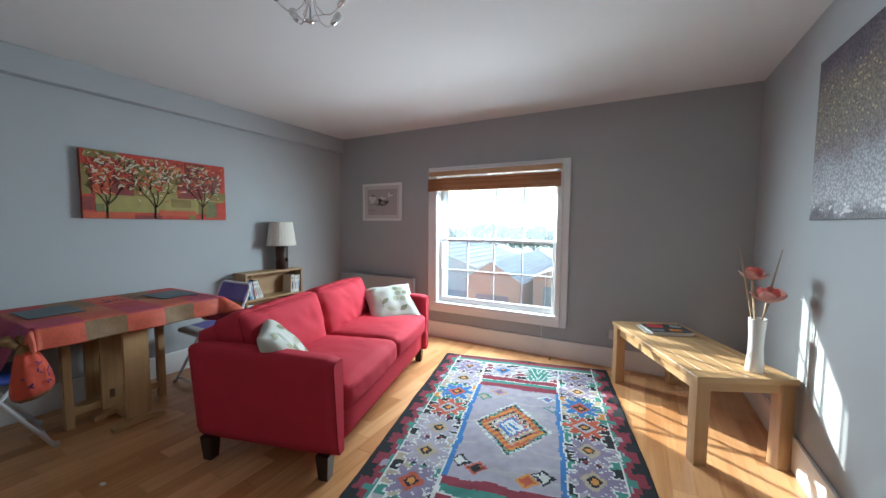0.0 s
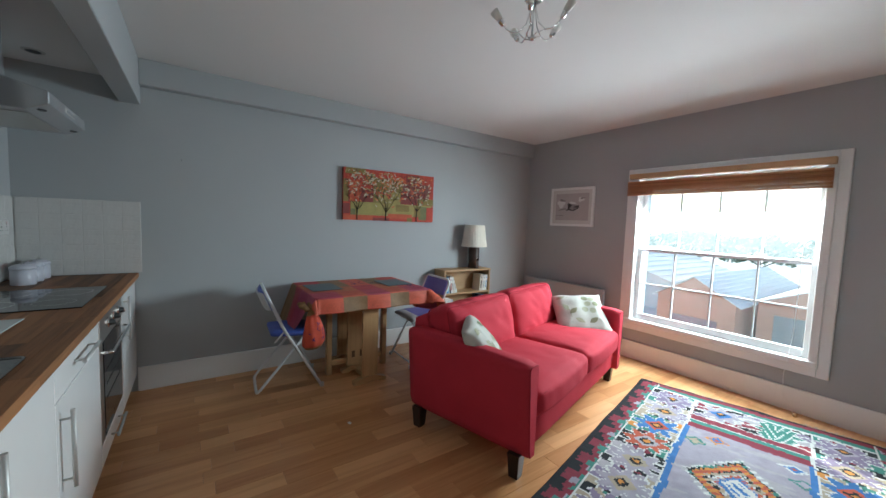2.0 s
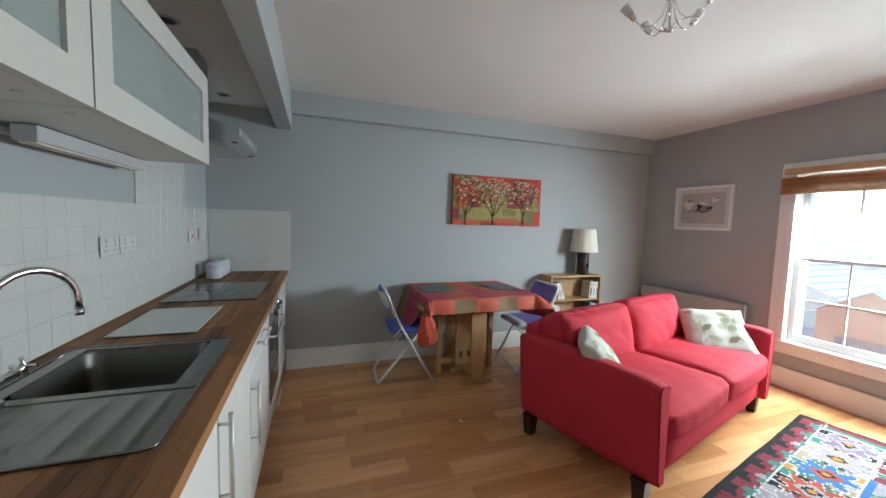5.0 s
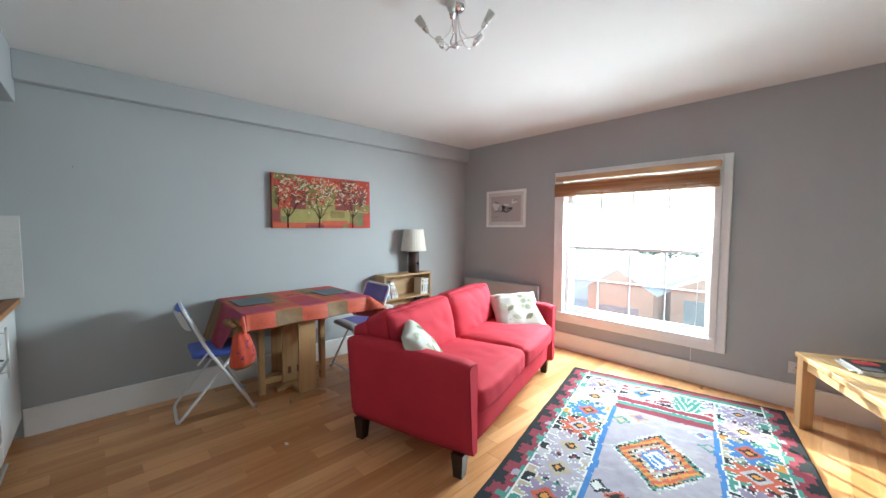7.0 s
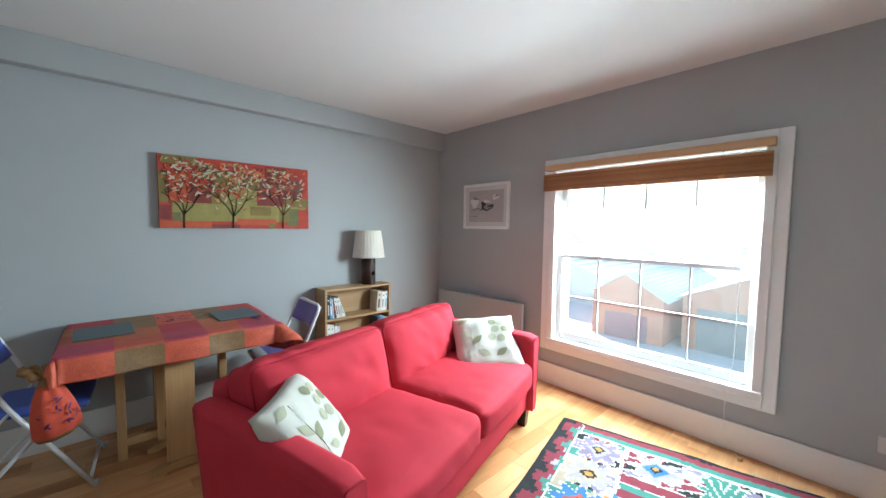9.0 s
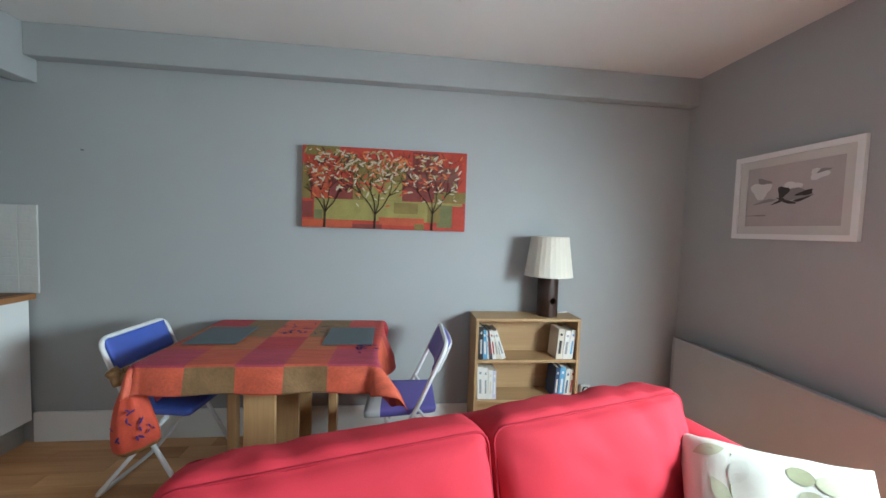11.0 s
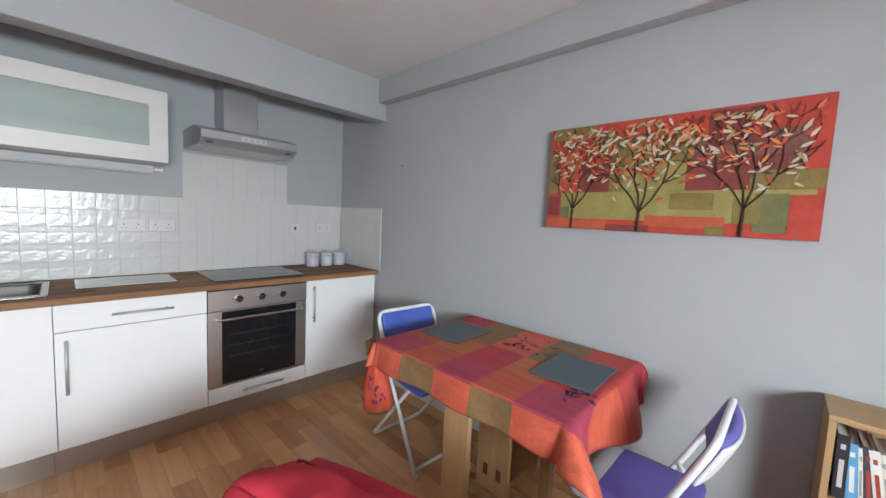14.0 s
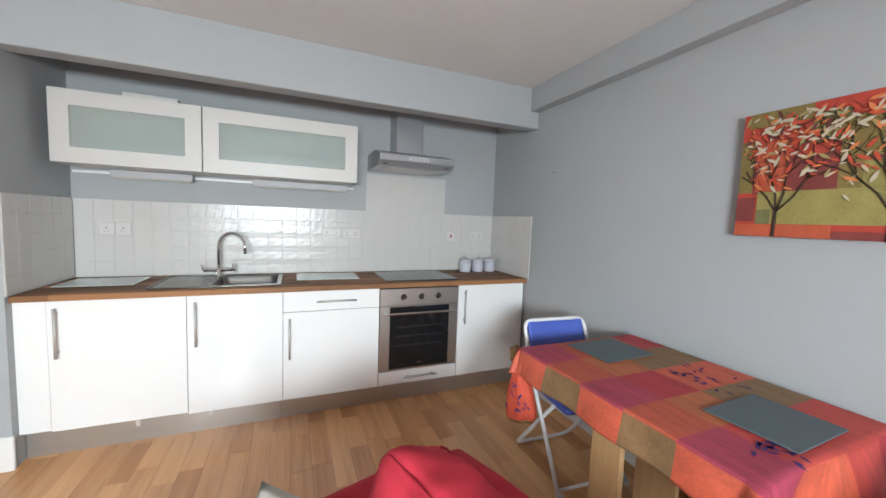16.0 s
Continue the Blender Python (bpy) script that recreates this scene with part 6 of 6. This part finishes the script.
for x in (0.25, 1.35, 2.45):
    d = thing("downlight", "recessed round ceiling downlight over the worktop, switched off", "downlight", pose(x, 0.19, 2.29), "kitchen downlights")
    part("bezel", lathe(bmesh.new(), [(0.046, -0.004), (0.05, -0.003), (0.052, 0.0)], seg=24), PLINTH, d)
    part("lens", lathe(bmesh.new(), [(0.03, -0.006), (0.034, -0.0042)], seg=20), DARK, d)


# ---- the knotted corner of the tablecloth ----
def tied_corner():
    t = thing("tied_cloth_corner", "corner of the patchwork tablecloth knotted into a hanging bundle", "tablecloth", pose(0.775, 1.668, -0.012, 0, 0, 12) @ Matrix.Diagonal((1.05, 1.05, 1.02, 1)))
    orange, olive, ink = paint("bundle_orange", (0.56, 0.075, 0.038), 0.8, vary=0.25, scale=14, bump=0.25), paint("bundle_olive", (0.24, 0.125, 0.045), 0.8, vary=0.2, scale=14, bump=0.25), paint("bundle_ink", (0.05, 0.02, 0.13), 0.8)
    bm = bmesh.new()
    seg, prof = 36, ((0.014, 0.71), (0.026, 0.685), (0.042, 0.65), (0.062, 0.60), (0.080, 0.55), (0.092, 0.50), (0.098, 0.455), (0.096, 0.425), (0.080, 0.405), (0.02, 0.41))
    rings = []
    for r, z in prof:
        ring = []
        for k in range(seg):
            a = math.tau * k / seg
            pleat = 1 + 0.10 * math.sin(7 * a + z * 9) * (0.4 + 0.6 * (z > 0.55)) + 0.05 * math.sin(3 * a + z * 20)
            ring.append(bm.verts.new((0.62 * r * pleat * math.cos(a) + 0.01, 0.80 * r * pleat * math.sin(a) + 0.08 * (0.70 - z), z + 0.012 * math.sin(a))))
        rings.append(ring)
    for i, (a, b) in enumerate(zip(rings, rings[1:])):
        for k in range(seg):
            f = bm.faces.new((a[k], a[(k + 1) % seg], b[(k + 1) % seg], b[k]))
            f.smooth = True
            f.material_index = 1 if i < 2 or i > 6 else 0
    bm.faces.new(rings[-1])
    part("gathered_cloth", bm, [orange, olive], t)
    bm = bmesh.new()
    for k in range(9):
        a = math.tau * k / 9
        tube(bm, [(0.006 * math.cos(a), 0.006 * math.sin(a), 0.685), (0.035 * math.cos(a) - 0.012, 0.05 * math.sin(a) - 0.005, 0.700 + 0.014 * math.sin(3 * a)), (0.03 * math.cos(a) - 0.02, 0.07 * math.sin(a) - 0.01, 0.722 + 0.012 * math.sin(2 * a))], [0.010, 0.020, 0.013], 8)
    part("knot", bm, olive, t, "bunched olive knot")
    rnd = random.Random(8)
    bm = bmesh.new()
    for k in range(16):
        z, a = rnd.uniform(0.47, 0.60), rnd.uniform(-0.9, 1.2)
        r = 0.096 - 0.16 * max(0, z - 0.50)
        c = Vector((0.62 * r * 1.12 * math.cos(a) + 0.012, 0.80 * r * 1.10 * math.sin(a) + 0.08 * (0.70 - z), z))
        bmesh.ops.create_icosphere(bm, subdivisions=1, radius=rnd.uniform(0.007, 0.012), matrix=Matrix.Translation(c) @ pose(0, 0, 0, rnd.uniform(-60, 60), 0, math.degrees(a)) @ Matrix.Diagonal((0.12, 0.45, 1.4, 1)))
    tagged(part("printed_sprig", bm, ink, t, "printed purple flowers"), kind="stuff")


tied_corner()
bm = bmesh.new()
bmesh.ops.create_icosphere(bm, subdivisions=2, radius=0.016, matrix=pose(1.245, 1.805, 0.003) @ Matrix.Diagonal((1.2, 0.7, 0.18, 1)))
tagged(part("paper_scrap", bm, TRIM), "tiny white paper scrap lying on the floor", "scrap")

# ---- outside: yard, garages, trees, sky ----
GZ = -2.75
CONCRETE = paint("yard_concrete", (0.58, 0.57, 0.55), 0.9, vary=0.12, scale=0.6, fine=20)
BRICK = paint("red_brick", (0.54, 0.25, 0.16), 0.9, vary=0.2, scale=1.5, fine=14)
ROOF = paint("slate_roof", (0.66, 0.63, 0.60), 0.7, vary=0.15, scale=2, fine=10)
RENDERW = paint("white_render", (0.70, 0.69, 0.66), 0.9, vary=0.08, scale=1)
DARKDOOR = paint("grey_garage_door", (0.24, 0.23, 0.23), 0.6)
DOORP = paint("plum_garage_door", (0.26, 0.15, 0.16), 0.6)
LEAF = paint("hedge_leaf", (0.15, 0.21, 0.14), 0.8, vary=0.2, scale=3, random_value=0.3)
BARK = paint("bark", (0.10, 0.07, 0.05), 0.9)
bm = bmesh.new()
bmesh.ops.create_grid(bm, x_segments=8, y_segments=8, size=600, matrix=Matrix.Translation((0, 610, GZ)))
structure("ground", bm, CONCRETE, "pale concrete yard behind the house")


def gable_house(x0, x1, y0, y1, eave, ridge, label, wall, doors=(), along=False):
    g = thing("outbuilding", label, "building")
    bm = bmesh.new()
    xm = (x0 + x1) / 2
    pts = ((x0, GZ), (x1, GZ), (x1, eave), (xm, ridge), (x0, eave))
    a = [bm.verts.new((x, y0, z)) for x, z in pts]
    b = [bm.verts.new((x, y1, z)) for x, z in pts]
    for k in range(5):
        bm.faces.new((a[k], a[(k + 1) % 5], b[(k + 1) % 5], b[k]))
    bm.faces.new(a[::-1])
    bm.faces.new(b)
    part("wall", bm, wall, g)
    for s, e in ((x0 - 0.2, -1), (x1 + 0.2, 1)):
        n = 9
        slope = (ridge - eave) / ((x1 - x0) / 2)
        roof = None
        for k in range(n):
            t0, t1 = k / n, (k + 1) / n + 0.01
            xa, xb = s + (xm - s) * t0, s + (xm - s) * t1
            za, zb = eave - 0.2 * slope + (ridge - eave + 0.2 * slope) * t0, eave - 0.2 * slope + (ridge - eave + 0.2 * slope) * t1
            bm = bmesh.new()
            q = [bm.verts.new(p) for p in ((xa, y0 - 0.2, za + 0.03), (xb, y0 - 0.2, zb + 0.01), (xb, y1 + 0.2, zb + 0.01), (xa, y1 + 0.2, za + 0.03), (xa, y0 - 0.2, za + 0.07), (xb, y0 - 0.2, zb + 0.04), (xb, y1 + 0.2, zb + 0.04), (xa, y1 + 0.2, za + 0.07))]
            for f in ((3, 2, 1, 0), (4, 5, 6, 7), (0, 1, 5, 4), (1, 2, 6, 5), (2, 3, 7, 6), (3, 0, 4, 7)):
                bm.faces.new([q[i] for i in f])
            part("slate_course", bm, ROOF, g)
    for dx0, dx1, z1, m in doors:
        d = part("door", boxed(dx0, dx1, y0 - 0.04, y0 - 0.005, GZ, z1), m, g, "wide garage door")
        for k in range(1, 5):
            zz = GZ + (z1 - GZ) * k / 5
            part("panel_joint", boxed(dx0, dx1, y0 - 0.055, y0 - 0.0405, zz - 0.015, zz + 0.015), m, d)


gable_house(-3.3, -0.8, 16, 24, -1.08, -0.31, "red brick garage with a pitched slate roof", BRICK, ((-2.8, -1.3, -1.78, DOORP),))
gable_house(-0.38, 4.2, 16.6, 25, -0.95, 0.05, "low brick outbuilding with a slate roof", BRICK, ((0.05, 1.7, -1.3, DARKDOOR), (2.2, 3.4, -1.3, DOORP)))
gable_house(-14, -4.6, 21, 30, -1.4, 0.2, "white rendered building with a slate roof", RENDERW, ())
gable_house(6.5, 14, 24, 32, 0.6, 2.6, "white rendered house across the yard", RENDERW, ())


def tree(x, y, h, spread_r, seed, label):
    t = thing("tree", label, "tree", pose(x, y, GZ), "trees beyond the yard")
    rnd = random.Random(seed)
    bm = bmesh.new()
    tube(bm, [(0, 0, 0), (0.05, 0.03, h * 0.3), (0.1, 0, h * 0.6)], [0.16, 0.13, 0.07], 8)
    for k in range(5):
        a = math.tau * k / 5 + rnd.random()
        z = h * rnd.uniform(0.25, 0.5)
        tube(bm, [(0.06, 0, z), (spread_r * 0.4 * math.cos(a), spread_r * 0.4 * math.sin(a), z + h * 0.18), (spread_r * 0.7 * math.cos(a), spread_r * 0.7 * math.sin(a), z + h * 0.3)], [0.06, 0.04, 0.02], 6)
    part("trunk", bm, BARK, t)
    bm = bmesh.new()
    for k in range(2600):
        a, q = rnd.uniform(0, math.tau), rnd.uniform(0.35, 1) ** 0.6
        el = rnd.uniform(-0.6, 1.3)
        c = Vector((spread_r * q * math.cos(a) * math.cos(el), spread_r * q * math.sin(a) * math.cos(el), h * 0.62 + h * 0.36 * q * math.sin(el)))
        c *= 1 + 0.18 * noise.noise(c * 0.8)
        s = rnd.uniform(0.10, 0.22)
        n1 = Vector((rnd.uniform(-1, 1), rnd.uniform(-1, 1), rnd.uniform(-0.3, 1))).normalized()
        u = n1.orthogonal().normalized()
        w = n1.cross(u)
        bm.faces.new([bm.verts.new(c + u * s * p + w * s * r) for p, r in ((-1, 0), (-0.2, 0.5), (1, 0.1), (0.1, -0.5))])
    part("crown", bm, LEAF, t)


for k, (x, y, h, r) in enumerate(((-17, 38, 4.0, 3.0), (-11.5, 40, 4.4, 3.2), (-6.2, 39, 4.0, 2.8), (-1, 41, 4.4, 3.0), (4, 40, 3.8, 2.8), (9, 38, 4.6, 3.2))):
    tree(x, y, h, r, 30 + k, "leafy green garden tree beyond the garages")

# ---- wall tiles behind the worktop ----
def splashback():
    s = thing("splashback", "glazed white square wall tiles with pale grout", "tiles", kind="structure")
    p, z0 = 0.1042, 0.908
    bm = bmesh.new()
    box(bm, 0.009, KX - 0.009, 0.0005, 0.006, z0, z0 + 5 * p)
    box(bm, 0.52, 1.25, 0.0005, 0.006, z0 + 5 * p, z0 + 8 * p + 0.004)
    box(bm, 0.0005, 0.006, 0.0065, 0.64, z0, z0 + 5 * p)
    box(bm, KX - 0.006, KX - 0.0005, 0.0065, 0.64, z0, z0 + 5 * p)
    part("grout", bm, GROUT, s)
    made = {}

    def tile(w, h, m):
        key = (round(w, 4), round(h, 4))
        if key not in made:
            made[key] = part("tile", boxed(0, w, -0.0032, 0, 0, h, bevel=0.0011), TILE, s)
            made[key].matrix_world = m
        else:
            o = new("tile", made[key].data)
            o.parent = s
            o.matrix_world = m

    g, gx = 0.0018, 0.001
    rows = [(r, 0.009, KX - 0.009) for r in range(5)] + [(r, 0.52, 1.25) for r in range(5, 8)]
    for r, xa, xb in rows:
        h = p - g if r < 7 else p - g + 0.004
        x = xb
        while x - xa > 0.012:
            w = min(p - gx, x - xa - gx)
            tile(w, h, pose(x - gx / 2, 0.006, z0 + r * p + g / 2, random.uniform(-0.3, 0.3), 0, 180 + random.uniform(-0.35, 0.35)))
            x -= w + gx
    for r in range(5):
        y = 0.64
        while y > 0.02:
            w = min(p - g, y - 0.012)
            if w > 0.01:
                tile(w, p - g, pose(0.006, y - w - g / 2, z0 + r * p + g / 2, 0, 0, 90 + random.uniform(-0.3, 0.3)))
                tile(w, p - g, pose(KX - 0.006, y - g / 2, z0 + r * p + g / 2, 0, 0, -90 + random.uniform(-0.3, 0.3)))
            y -= p


splashback()


# ---- oak floor blocks, laid along y ----
def floor_blocks():
    parent = bpy.data.objects["floor"]
    rnd = random.Random(77)
    w = 0.108
    rest, n, made = bmesh.new(), 0, {}
    x = 0.0
    while x < XR - 0.005:
        x1 = min(x + w, XR)
        y = -1.05 + rnd.uniform(-0.5, 0.0)
        while y < YW:
            ln = rnd.choice((0.35, 0.45, 0.55, 0.7, 0.85))
            a, b = max(y, -1.05), min(y + ln, YW)
            y += ln
            if b - a < 0.02:
                continue
            near = 0.5 < (a + b) / 2 < 4.2 and (x < 2.4 or (a + b) / 2 < 2.6) and x1 - x > w - 0.001 and b - a > ln - 0.001
            if near and n < 300:
                n += 1
                if ln not in made:
                    made[ln] = part("oak_block", boxed(0.0004, w - 0.0004, 0.0004, ln - 0.0004, -0.0115, 0, bevel=0.0009), OAK, parent)
                    made[ln].location = (x, a, 0)
                else:
                    o = new("oak_block", made[ln].data)
                    o.parent, o.location = parent, (x, a, 0)
            else:
                box(rest, x + 0.0004, x1 - 0.0004, a + 0.0004, b - 0.0004, -0.0115, 0)
        x += w
    tagged(part("oak_blocks_far", rest, OAK, parent), kind="stuff")


floor_blocks()
